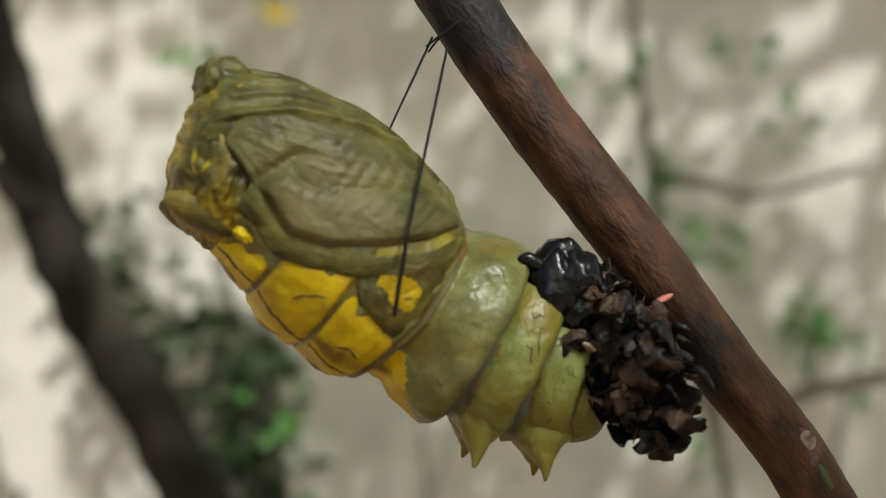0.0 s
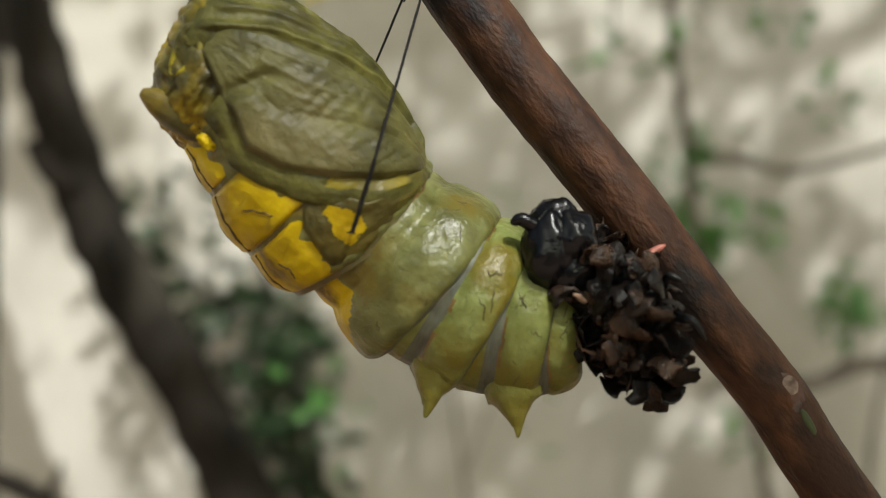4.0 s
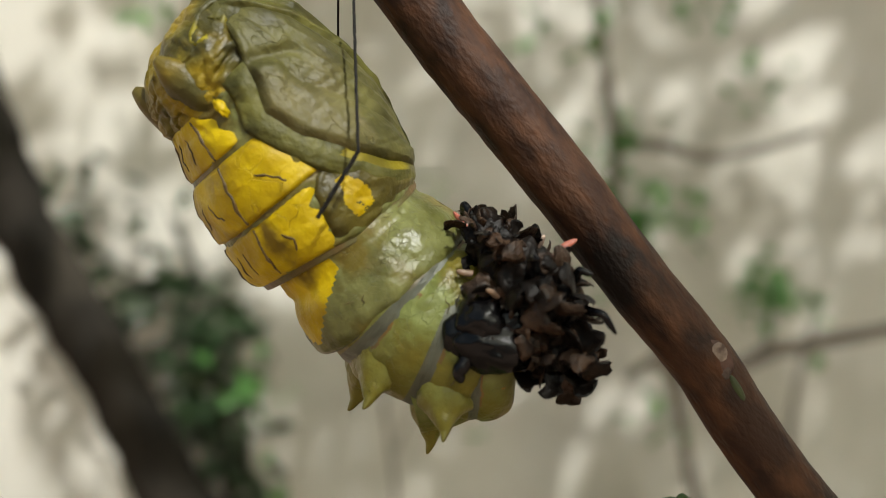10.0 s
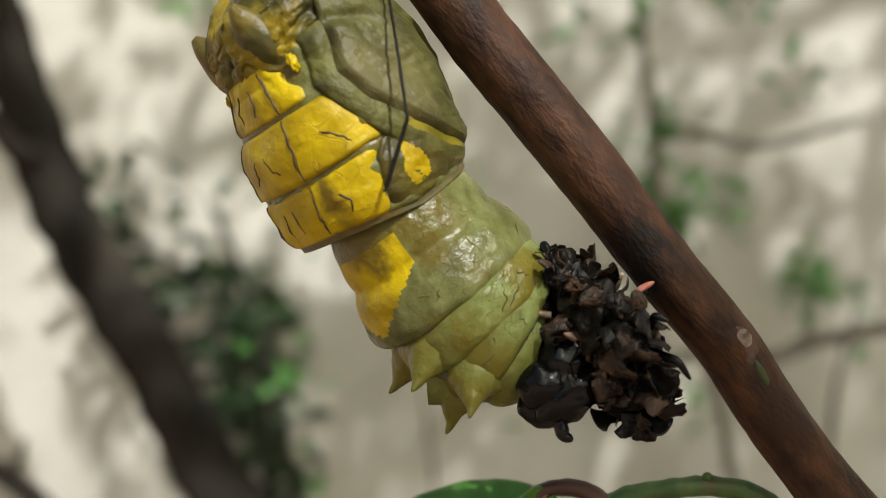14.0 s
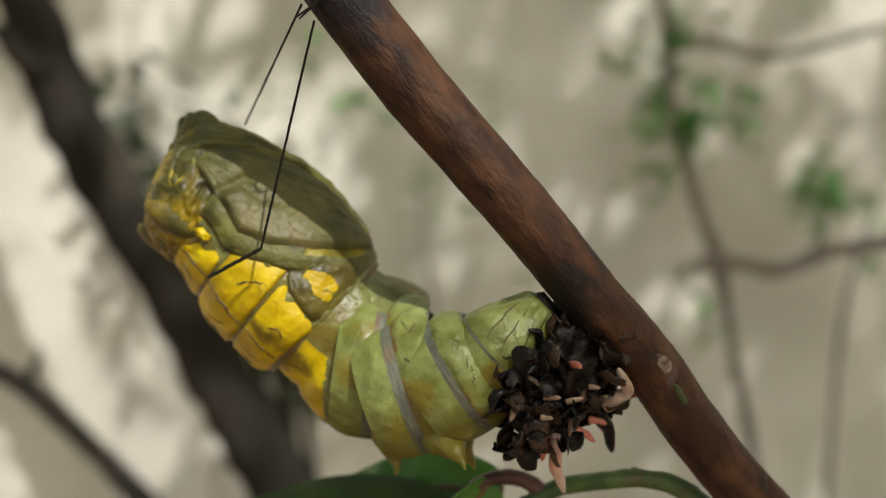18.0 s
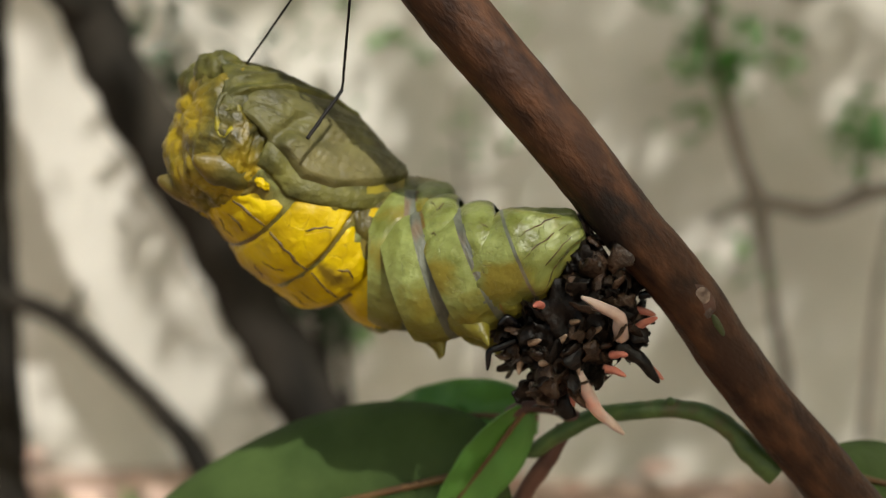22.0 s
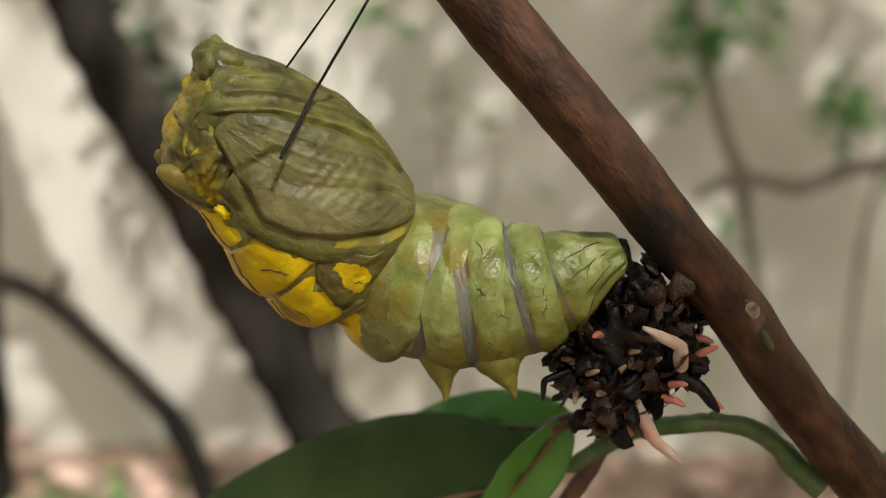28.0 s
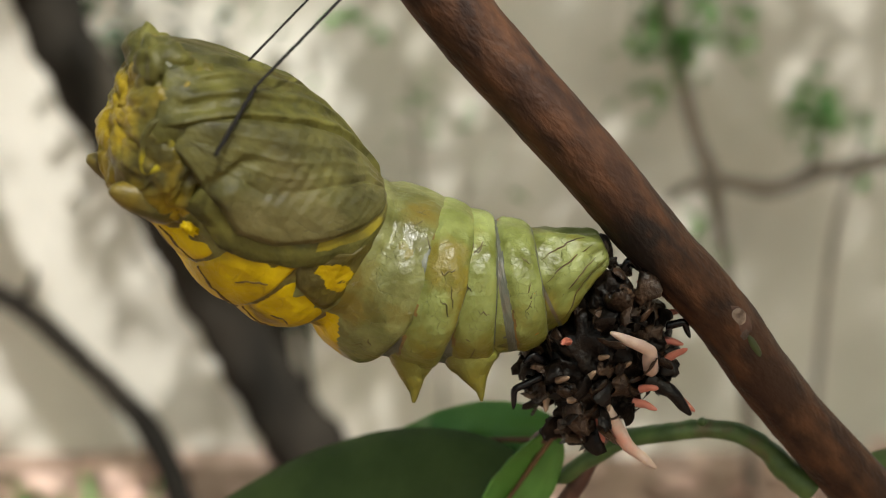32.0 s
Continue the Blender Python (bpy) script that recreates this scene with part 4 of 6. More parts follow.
def build_trunk():
    """The body under the shells: a lumpy, creased head that smooths out towards the waist."""
    rings = []
    caps = [(-14 + 42 * (1 - (1 - f ** 3) ** (1 / 3)), f) for f in (0.03, 0.12, 0.2, 0.28, 0.36, 0.44, 0.52, 0.6, 0.67, 0.74, 0.8, 0.85, 0.9, 0.94, 0.97, 0.99, 1.0)]
    us = [c[0] for c in caps] + list(np.linspace(33, 150, 40)) + list(np.linspace(156, 436, 50)) + [443, 448]
    for u in us:
        f = ease(u, [c[0] for c in caps] + [436, 443, 448], [c[1] for c in caps] + [1.0, 0.97, 0.85])
        rough = ease(u, (0, 100, 150), (1, 1, 0.15))
        ring = []
        mid = sum((body_point(u, a) for a in (0, 90, 180, 270)), Vector()) / 4
        for k in range(150):
            p = body_point(u, k * 360 / 150)
            q = p / U
            lump = noise.fractal(q * 0.020, 0.9, 2.0, 4) * (3 + 5 * rough) + noise.noise(q * 0.013 + Vector((3, 1, 0))) * (2 + 9 * rough)
            for size, deep in ((0.024, 9.0), (0.045, 5.0)):  # sunken creases between the lumps
                w = noise.noise(q * size + Vector((7, 2, size * 90)))
                lump -= deep * rough * max(0.0, 1 - abs(w) * 7)
            lump += 2.2 * rough * noise.noise(q * 0.11)
            if u > 130:  # wrinkles round the body
                lump += 1.6 * math.sin(u * 0.16 + 2 * noise.noise(q * 0.02))
            v = mid + (p - mid) * (f + lump / 150)
            face = ease(u, (-14, 20, 40), (1, 1, 0))  # the front of the head bulges and folds along the body
            if face:
                w = v / U
                v.x += face * (11 * noise.fractal(w * 0.022 + Vector((0, 4, 9)), 0.9, 2, 4) + 8 * max(0.0, 1 - abs(noise.noise(w * 0.028)) * 7)) * U
            ring.append(v)
        rings.append(ring)
    bm = loft(rings)
    for f in bm.faces:
        c = f.calc_center_median() / U
        f.material_index = 1 if c.x > 140 + 26 * noise.noise(c * 0.02) else 0
    return bm


part("thorax", build_trunk(), [HEAD_SKIN, OLIVE_SKIN], chrysalis, "yellowish brown lumpy head and thorax")


def wing_relief(u, f):
    """Veins along the wing, fine pleats across it, and the swollen pocket of its hind part."""
    veins = 0.0
    for k, (c0, c1) in enumerate(((0.34, 0.62), (0.46, 0.74), (0.60, 0.82), (0.76, 0.90))):
        c = c0 + (c1 - c0) * max(0.0, (u - 90) / 330) ** 1.2
        veins += (2.6, 1.6, 2.2, 1.8)[k] * math.exp(-((f - c) / 0.020) ** 2)
    wander = 3 * noise.noise(Vector((u * 0.010, f * 3, 2)))
    pleats = (0.55 + 0.45 * noise.noise(Vector((u * 0.02, f * 4, 5)))) * math.sin(u * 0.30 - f * 9 + wander * 1.5) * 1.15 * math.exp(-((f - 0.55) / 0.30) ** 2)
    nerves = -2.0 * max(0.0, math.sin(u * 0.125 + f * 5 + wander)) ** 6 * (0.4 + 0.6 * noise.noise(Vector((u * 0.03, f * 6, 8)))) * (1 if f < 0.6 else 0.3)
    edge = 0.34 + 0.30 * max(0.0, (u - 170) / 250)  # the pocket's upper rim
    inside = 1 / (1 + math.exp((f - edge) / 0.022)) / (1 + math.exp(-(u - 128 - 70 * max(0.0, f - 0.12)) / 5))
    swell = 11 * inside * math.sin(math.pi * min(1.0, max(0.0, f / edge * 0.75 + 0.22))) ** 0.7
    groove = -3.8 * math.exp(-((f - edge - 0.035) / 0.03) ** 2) * (1 if u > 150 else 0) - 9 * math.exp(-((u - 118 - 70 * max(0.0, f - 0.12)) / 12) ** 2) * (1 if f < 0.5 else math.exp(-((f - 0.5) / 0.1) ** 2))
    return (veins + pleats + nerves) * ease(u, (80, 160), (0.1, 1)) + swell + groove + 3.2 * noise.fractal(Vector((u * 0.012, f * 3, 7)), 0.9, 2, 4)


WING_LO = lambda u: ease(u, (50, 120, 199, 263, 330, 380, 408, 424), (0, -20, -27, -16, 3, 22, 38, 50))
WING_HI = lambda u: ease(u, (50, 110, 170, 235, 300, 360, 405, 424), (18, 30, 40, 50, 60, 66, 64, 60))
BAND_LO = lambda u: ease(u, (110, 199, 316, 387, 420, 438), (-36, -40, -17, 0, 22, 44))


RIDGES = [((0, 20, 60, 110, 170, 235, 300, 360, 405, 424), (0, 9, 20, 31, 41, 51, 61, 67, 65, 61), 13.0),
          ((40, 100, 170, 235, 300, 365, 412), (30, 43, 55, 65, 72, 75, 72), 9.0),
          ((48, 100, 165, 230, 300, 370), (45, 57, 68, 76, 80, 80), 8.0),
          ((40, 95, 160, 230, 300), (61, 71, 80, 85, 86), 7.0)]
BREAST_LO = lambda u: WING_HI(min(max(u, 50), 424)) - 15 - (0 if u > 50 else (50 - u) * 0.3)


def breast_relief(u, f):
    """Folded legs and feelers lying along the belly, as soft ridges with a steep hem."""
    a = BREAST_LO(u) + (91 - BREAST_LO(u)) * f
    out = 2.6 * noise.fractal(Vector((u * 0.014, a * 0.06, 3)), 0.9, 2, 4)
    for us, angles, high in RIDGES:
        c = ease(u, us, angles) + 1.2 * noise.noise(Vector((u * 0.018, high, 1)))
        w = 2.0 if a < c else 4.6
        out += high * (0.85 + 0.3 * noise.noise(Vector((u * 0.03, high, 5)))) * math.exp(-((a - c) / w) ** 2) * ease(u, (us[0] - 12, us[0] + 14, us[-1] - 20, us[-1] + 6), (0, 1, 1, 0.1))
    return out + 5 * math.exp(-((a - 91) / 3.0) ** 2)


def hind_margin(side):
    ob = part("hind_wing_margin", skin_patch((110, 438), BAND_LO, lambda u: WING_LO(min(u, 424)) + 9, 6, 9, 150, 40,
              lambda u, f: 5 * math.sin(math.pi * min(1, f * 1.3)) + 2.5 * noise.fractal(Vector((u * 0.02, f * 2, 4)), 0.9, 2, 3), side), [RIDGE_SKIN, BAND_SKIN], chrysalis)
    for f in ob.data.polygons:
        c = f.center / U
        u = c.x / STRETCH
        if u > 318 + 10 * noise.noise(c * 0.03):
            zc = (ease(u, BELLY_U, BELLY_Z) + ease(u, BACK_U, BACK_Z)) / 2
            a = math.degrees(math.atan2(c.z - zc, abs(c.y)))
            if a > (WING_LO(u) + BAND_LO(u)) / 2 + 3 + 3 * noise.noise(c * 0.03):
                f.material_index = 1
    return ob


for side in (1, -1):
    part("wing_case", skin_patch((50, 424), WING_LO, WING_HI, 11, 16, 150, 70, wing_relief, side), WING_SKIN, chrysalis, "dull olive leaf-veined wing case")
    hind_margin(side)
    part("breast_shell", skin_patch((14, 420), BREAST_LO, lambda u: 91, 5, 12, 150, 90, breast_relief, side), RIDGE_SKIN, chrysalis, "dark olive belly with folded legs and feelers")
    part("eye", blob(body_point(26, 52, -9) * 1.0 if side == 1 else Vector((1, -1, 1)) * body_point(26, 52, -9), Vector((22, 14, 15)) * U, 0.15, 2, 3, 3), EYE_SPOT, chrysalis, "dark rounded eye boss")
    e = body_point(-12, 70, 0)
    part("head_boss", blob((e.x + 52 * U, side * 36 * -U, e.z - 16 * U), Vector((52, 54, 44)) * U, 0.30, 1.6, 5 + side, 4, Euler((0, 0.5, 0)).to_matrix()), RIDGE_SKIN, chrysalis, "lumpy olive head lobe")
    part("collar_loop", skin_line([(20, -24), (10, -8), (16, 8), (34, 12), (46, 0), (44, -16), (30, -26), (20, -24)], -4, 7, side, 10, 70, 0.35), COLLAR_SKIN, chrysalis, "small bright yellow loop on the collar")
    h = body_point(66, -56, -14) + Vector((0, 0, 14 * U))
    horn = tube([h + Vector(p) * U for p in ((44, 0, 30), (14, 0, 12), (-14, -4, -4), (-32, -6, -12), (-49, -8, -18), (-63, -9, -22))],
                [52 * U, 47 * U, 37 * U, 26 * U, 16 * U, 6 * U], 18, 0.2, 500, 2, steps=30)
    bmesh.ops.transform(horn, matrix=Matrix.Diagonal((1, 1 if side == 1 else -1, 1, 1)), verts=horn.verts)
    bmesh.ops.recalc_face_normals(horn, faces=horn.faces)
    part("shoulder_horn", horn, HORN_SKIN, chrysalis, "broad pointed brown shoulder horn")
    w = body_point(146, -45, 8)
    part("gold_spot", blob((w.x, w.y * side, w.z), Vector((15, 4, 9)) * U, 0.7, 2.2, 6, 3), YELLOW_SKIN, chrysalis, "bright yellow spot behind the shoulder")
    w = body_point(380, -16, -14)
    part("side_boss", blob((w.x, w.y * side, w.z), Vector((34, 16, 30)) * U, 0.3, 1.5, 8, 3), OLIVE_SKIN, chrysalis)
# the yellow saddle: the first three rings of the abdomen on the back, each swelling over the next
SADDLE = [(112, 208, 6), (213, 317, 8), (322, 441, 7)]
SADDLE_HI = lambda u: ease(u, (110, 140, 199, 230, 260, 318, 345, 400, 441), (-66, -58, -44, -30, -23, -17, -25, -27, -28))


def saddle_relief(u0, u1, k):
    return lambda u, f: 5.5 * max(0.0, math.sin(math.pi * (u - u0) / (u1 - u0))) ** 0.8 - 2.5 + 3.5 * noise.fractal(Vector((u * 0.020, f * 5, k)), 0.9, 2, 4)


for k, (u0, u1, off) in enumerate(SADDLE):
    part("saddle_ring", skin_patch((u0, u1), lambda u: -180 - SADDLE_HI(u), SADDLE_HI, off, 15, 30, 70, saddle_relief(u0, u1, k)),
         YELLOW_SKIN, chrysalis, "bright yellow saddle ring with dark creases")
    hug = lambda u, a, k=k, u0=u0, u1=u1, off=off: off - 0.2 + saddle_relief(u0, u1, k)(u, (a + 180 + SADDLE_HI(u)) / (180 + 2 * SADDLE_HI(u)))
    for side in (1, -1):
        lines = ((((0.10, -70), (0.5, -67), (0.97, -64)), ((0.3, -84), (0.6, -80), (0.8, -82))),
                 (((0.03, -64), (0.35, -62), (0.70, -63), (0.97, -64)), ((0.45, -44), (0.60, -38), (0.82, -33)), ((0.35, -84), (0.6, -80), (0.7, -76))),
                 (((0.03, -64), (0.45, -66), (0.92, -69)), ((0.3, -50), (0.5, -46), (0.7, -48)), ((0.2, -86), (0.7, -83))))[k]
        for line in lines:
            st = [(u0 + s * (u1 - u0), a + 2.5 * noise.noise(Vector((s * 4, a, k)))) for s, a in line]
            fine = []
            for q in np.linspace(0, len(st) - 1, 9):
                fine.append((ease(q, range(len(st)), [w[0] for w in st]), ease(q, range(len(st)), [w[1] for w in st]) + 1.6 * noise.noise(Vector((q * 2.3, k, side)))))
            part("crease", skin_line(fine, (lambda u, a: hug(u, a if side == 1 else -180 - a) - 0.4), 3.2 if line is lines[0] else 2.2, side, 6, 34, 0.6), CREASE, chrysalis, "dark crease line")

for u0, u1 in ((205, 216), (314, 325), (436, 452)):  # pale folds between the saddle's rings
    part("saddle_fold", skin_patch((u0, u1), lambda u: -180 - BAND_LO(u) - 14, lambda u: BAND_LO(u) + 14, 0, 10, 10, 70, lambda u, f: 3 * noise.noise(Vector((u * 0.06, f * 9, 2)))), FOLD_SKIN, chrysalis, "pale greyish fold between saddle rings")
for side in (1, -1):  # the olive flank of the last saddle ring
    lo, hi = (lambda u: SADDLE_HI(u) - 1), (lambda u: BAND_LO(u) + 12)
    flank = part("saddle_flank", skin_patch((322, 438), lo, hi, 6, 12, 60, 46, lambda u, f: 9 * max(0.0, math.sin(math.pi * (u - 322) / 116)) ** 0.8 - 5 + 3 * noise.fractal(Vector((u * 0.02, f * 3, 6)), 0.9, 2, 4), side),
                 [FLANK_SKIN, YELLOW_SKIN], chrysalis, "dark olive-brown flank with a yellow patch")
    for f in flank.data.polygons:
        c = f.center / U
        u, z = c.x / STRETCH, c.z
        if ((u - 384) / 34) ** 2 + ((z + 18) / 24) ** 2 < 1 + 0.9 * noise.fractal(c * 0.05, 0.9, 2, 4):
            f.material_index = 1

# the abdomen's free rings: start radius, end radius, length
RINGS = [(158, 169, 112), (160, 152, 84), (150, 134, 80), (132, 104, 64)]


def ring_mesh(k, r0, r1, length):
    prof = [(-e / length, f) for e, f in (((112, 0.74), (84, 0.83), (56, 0.88), (30, 0.91), (12, 0.92)) if k == 0 else ((86, 0.80), (66, 0.87), (48, 0.905), (32, 0.915), (18, 0.912), (7, 0.912)))] + [(0.0, 0.91), (0.05, 0.918), (0.10, 0.938), (0.16, 0.962), (0.23, 0.984), (0.34, 1.004), (0.48, 1.018), (0.62, 1.028),
            (0.74, 1.030), (0.83, 1.022), (0.90, 1.004), (0.95, 0.976), (0.985, 0.945), (1.0, 0.92), (0.992, 0.88)]
    rings = []
    fine = np.interp(np.linspace(0, len(prof) - 1, 2 * len(prof) - 1), range(len(prof)), [q[0] for q in prof])
    for s in fine:
        f = ease(s, [q[0] for q in prof[:-1]], [q[1] for q in prof[:-1]])
        r = (r0 + (r1 - r0) * max(0, s)) * f
        ring = []
        for j in range(128):
            a = 2 * math.pi * j / 128
            c, sn = math.cos(a), math.sin(a)
            lump = 0.020 * noise.fractal(Vector((s * 2.2, c * 3, sn * 3 + k * 5)), 0.9, 2, 5) + 0.007 * noise.noise(Vector((s * 7, c * 9, sn * 9 + k)))
            edge = 0.035 * noise.noise(Vector((c * 2, sn * 2, k + 3.0)))
            ring.append(Vector(((s + edge * (1 if s > 0 else 0)) * length, -r * 0.97 * c * (1 + lump), r * sn * (1 + lump))) * U)
        rings.append(ring)
    bm = loft(rings, False, False)
    for f in bm.faces:
        x = f.calc_center_median().x / (length * U)
        z = f.calc_center_median().z / (r0 * U)
        y = f.calc_center_median().y / (r0 * U)
        ragged = 0.05 * noise.noise(Vector((z * 6, y * 6, k)))
        f.material_index = 1 if (k > 0 and -0.22 + ragged < x < 0.05 + ragged) or x > 0.965 + 0.6 * ragged else 0
        if k > 0 and 0.05 + ragged <= x < 0.11 + ragged and noise.noise(Vector((z * 2.2, y * 2.2, k + 8))) > 0.02:
            f.material_index = 3
        if k == 0 and -0.5 < x < 0.72 and math.atan2(-z, abs(y)) > radians(42 + 62 * max(0, x)) + 0.5 * ragged:
            f.material_index = 2
    return bm


rings = []
for k, (r0, r1, length) in enumerate(RINGS):
    skin = OLIVE_SKIN if k < 1 else PALE_SKIN
    ob = part("abdomen_ring", ring_mesh(k, r0, r1, length), [skin, MEMBRANE, YELLOW_SKIN, RUST_SKIN], chrysalis, "pale green waxy ring with a grey fold")
    rings.append(ob)
    if k in (1, 2):
        big = 1.0
        for side in (1, -1):
            a = radians(-90 + side * 22)
            rr = r0 * 0.93
            base = Vector((length * 0.56, -rr * math.cos(a), rr * math.sin(a)))
            out = Vector((0.18, -math.cos(a), math.sin(a))).normalized()
            spike = tube([(base - out * 24) * U, base * U, (base + out * 26 * big + Vector((2, 0, 0))) * U, (base + out * 48 * big + Vector((5, 0, 0))) * U, (base + out * 68 * big + Vector((4, 0, 0))) * U],
                         [54 * big * U, 42 * big * U, 21 * big * U, 9 * big * U, 2 * U], 16, 0.16, 900, k, steps=24)
            part("spike", spike, PALE_SKIN, ob, "pointed fleshy back spike")
    rnd = random.Random(40 + k)
    for side in (1, -1):
        for _ in range(2):
            a = radians(rnd.uniform(-38, 24))
            s = rnd.uniform(0.45, 0.7)
            r = (r0 + (r1 - r0) * s) * 1.0
            f = blob((s * length * U, -side * r * 0.97 * math.cos(a) * U, r * math.sin(a) * U), Vector((rnd.uniform(5, 12), 1.6, rnd.uniform(3, 6))) * U, 0.6, 2.5, k, 2)
            part("fleck", f, FLECK, ob, "small rusty fleck")
        for _ in range(9 if k else 7):
            a, s0 = rnd.uniform(-78, 56), rnd.uniform(0.22, 0.6)
            tilt, reach = rnd.uniform(-14, 14), rnd.uniform(0.12, 0.34)
            line = []
            for f in np.linspace(0, 1, 8):
                x = s0 + reach * f
                w = radians(a + tilt * f + 5 * noise.noise(Vector((f * 3, a, k))))
                r = (r0 + (r1 - r0) * x) * ease(x, (0.16, 0.34, 0.6, 0.83, 0.95), (0.962, 1.004, 1.027, 1.022, 0.976))
                line.append(Vector((x * length, -side * r * 0.97 * math.cos(w), r * math.sin(w))) * U)
            part("wrinkle", tube(line, [U * 1.35 * math.sin(math.pi * (0.08 + 0.84 * f)) for f in np.linspace(0, 1, 8)], 5, 0.5, 2500, a), RING_CREASE, ob, "fine brown wrinkle")


TAIL = 130


def tail_skin(s, a):
    """A point of the tail's skin: how far along it, and the angle round it."""
    r = ease(s, TAIL_S, TAIL_R)
    ridge = 0.10 * math.sin(6 * a + 3 * s + 2 * noise.noise(Vector((s * 2, math.cos(a), math.sin(a) + 2)))) * ease(s, (0.15, 0.6), (0.05, 1))
    lump = 0.09 * noise.fractal(Vector((s * 3, math.cos(a) * 2, math.sin(a) * 2)), 0.9, 2, 4)
    f = r * (1 + ridge + lump)
    under = 1 - 0.30 * min(1.0, max(0.0, s)) * max(0.0, -math.sin(a))  # it narrows from below
    return Vector((s * TAIL, -0.85 * f * math.cos(a), f * under * math.sin(a) + 10 * s)) * U


TAIL_S = (-0.8, -0.35, 0.0, 0.05, 0.14, 0.24, 0.36, 0.48, 0.60, 0.72, 0.82, 0.90, 0.96, 1.0, 1.02)
TAIL_R = (84, 93, 95, 97, 95, 88, 79, 69, 60, 52, 46, 42, 37, 29, 12)


def tail_mesh():
    bm = loft([[tail_skin(s, 2 * math.pi * j / 72) for j in range(72)] for s in TAIL_S])
    for f in bm.faces:
        f.material_index = 1 if -0.10 < f.calc_center_median().x / (TAIL * U) < 0.03 else 0
    return bm


tail = part("tail", tail_mesh(), [PALE_SKIN, MEMBRANE], chrysalis, "wrinkled pale green tail end")
part("tail_hooks", blob((130 * U, 0, 12 * U), Vector((14, 16, 22)) * U, 0.4, 2, 4, 3), BLACK_STAIN, tail, "dark hooked tail tip")
rings.append(tail)
for k, (a0, a1, s0, s1) in enumerate(((38, 62, 0.16, 0.80), (12, 34, 0.10, 0.86), (-14, 6, 0.20, 0.84), (-40, -16, 0.14, 0.72), (142, 118, 0.16, 0.80), (170, 148, 0.12, 0.84), (206, 190, 0.18, 0.8))):
    line = [tail_skin(s0 + (s1 - s0) * f, radians(a0 + (a1 - a0) * f + 5 * noise.noise(Vector((f * 5, k, 1))))) for f in np.linspace(0, 1, 14)]
    part("crease", tube(line, [U * 1.5 * math.sin(math.pi * (0.06 + 0.88 * f)) for f in np.linspace(0, 1, 14)], 6, 0.4, 2500, k), CREASE, tail, "dark crease line")


# ---- the shed larval skin ----
HUSK = surface("husk", (0.0018, 0.0012, 0.0008), (0.011, 0.0065, 0.004), 700, (0.034, 0.020, 0.012), 0.62, 300, 0.42, 0.16, 0.9, 900, 0.0005, spec=0.22)
HUSK_BROWN = surface("husk_brown", (0.006, 0.0036, 0.002), (0.078, 0.044, 0.026), 500, rough=0.36, bump=1.0, bump_scale=1500, bump_dist=0.0005, spec=0.3)
HORNY = surface("black_horn", (0.0015, 0.0015, 0.0018), (0.005, 0.004, 0.0045), 400, rough=0.24, rough_span=0.10, bump=0.5, bump_scale=700, bump_dist=0.0004, spec=0.3)
PINK = surface("pink_tubercle", (0.36, 0.095, 0.065), (0.54, 0.20, 0.145), 600, rough=0.45, bump=0.3, bump_scale=1800, bump_dist=0.0002, sss=0.15)
PALE = surface("pale_filament", (0.42, 0.29, 0.235), (0.60, 0.46, 0.385), 500, (0.66, 0.24, 0.16), 0.64, 150, 0.45, 0.1, 0.4, 1800, 0.0002, sss=0.15)
CREAM = surface("cream_tip", (0.16, 0.10, 0.06), (0.42, 0.30, 0.21), 600, rough=0.5)

HU = U * 1.1
husk = tagged(new("larval_skin"), "crumpled blackish brown shed skin with pink tubercles", "shed skin")
CLUMPS = [((0, 0, 0), (78, 60, 84)), ((-52, 0, -28), (60, 48, 48)), ((22, 4, 84), (40, 36, 52)), ((-22, -6, -88), (56, 46, 48)), ((60, 0, -4), (48, 46, 56))]
for k, (c, rad) in enumerate(CLUMPS):
    part("crumpled_lobe", blob(Vector(c) * HU, Vector(rad) * 0.9 * HU, 0.42, 2.6, k + 1, 4), HUSK, husk)


def flake(seed):
    """A torn, curled scrap of skin."""
    r = random.Random(seed)
    bm = bmesh.new()
    n, m = 7, 4
    curl, twist = r.uniform(0.8, 2.0), r.uniform(-0.9, 0.9)
    g = []
    for i in range(n + 1):
        s = i / n
        w = (0.34 + 0.12 * math.sin(s * 9 + seed)) * (math.sin(math.pi * (0.1 + 0.86 * s)) ** 0.6)
        line = []
        for j in range(m + 1):
            c = j / m * 2 - 1
            a = curl * s
            p = Vector((math.sin(a) / curl, c * w, (1 - math.cos(a)) / curl + 0.35 * c * c * w + 0.07 * noise.noise(Vector((s * 4, c * 3, seed)))))
            p.rotate(Euler((twist * s, 0, 0)))
            line.append(bm.verts.new(p * 42 * HU))
        g.append(line)
    for i in range(n):
        for j in range(m):
            bm.faces.new((g[i][j], g[i][j + 1], g[i + 1][j + 1], g[i + 1][j]))
    res = bmesh.ops.extrude_face_region(bm, geom=bm.faces[:])
    bmesh.ops.translate(bm, verts=[e for e in res["geom"] if isinstance(e, bmesh.types.BMVert)], vec=(0, 0, 1.8 * HU))
    bmesh.ops.recalc_face_normals(bm, faces=bm.faces)
    return bm


rnd = random.Random(77)
flakes = []
for k in range(8):
    ob = part("skin_fold", flake(k), HUSK_BROWN if k % 2 == 0 else HUSK, husk)
    flakes.append(ob)

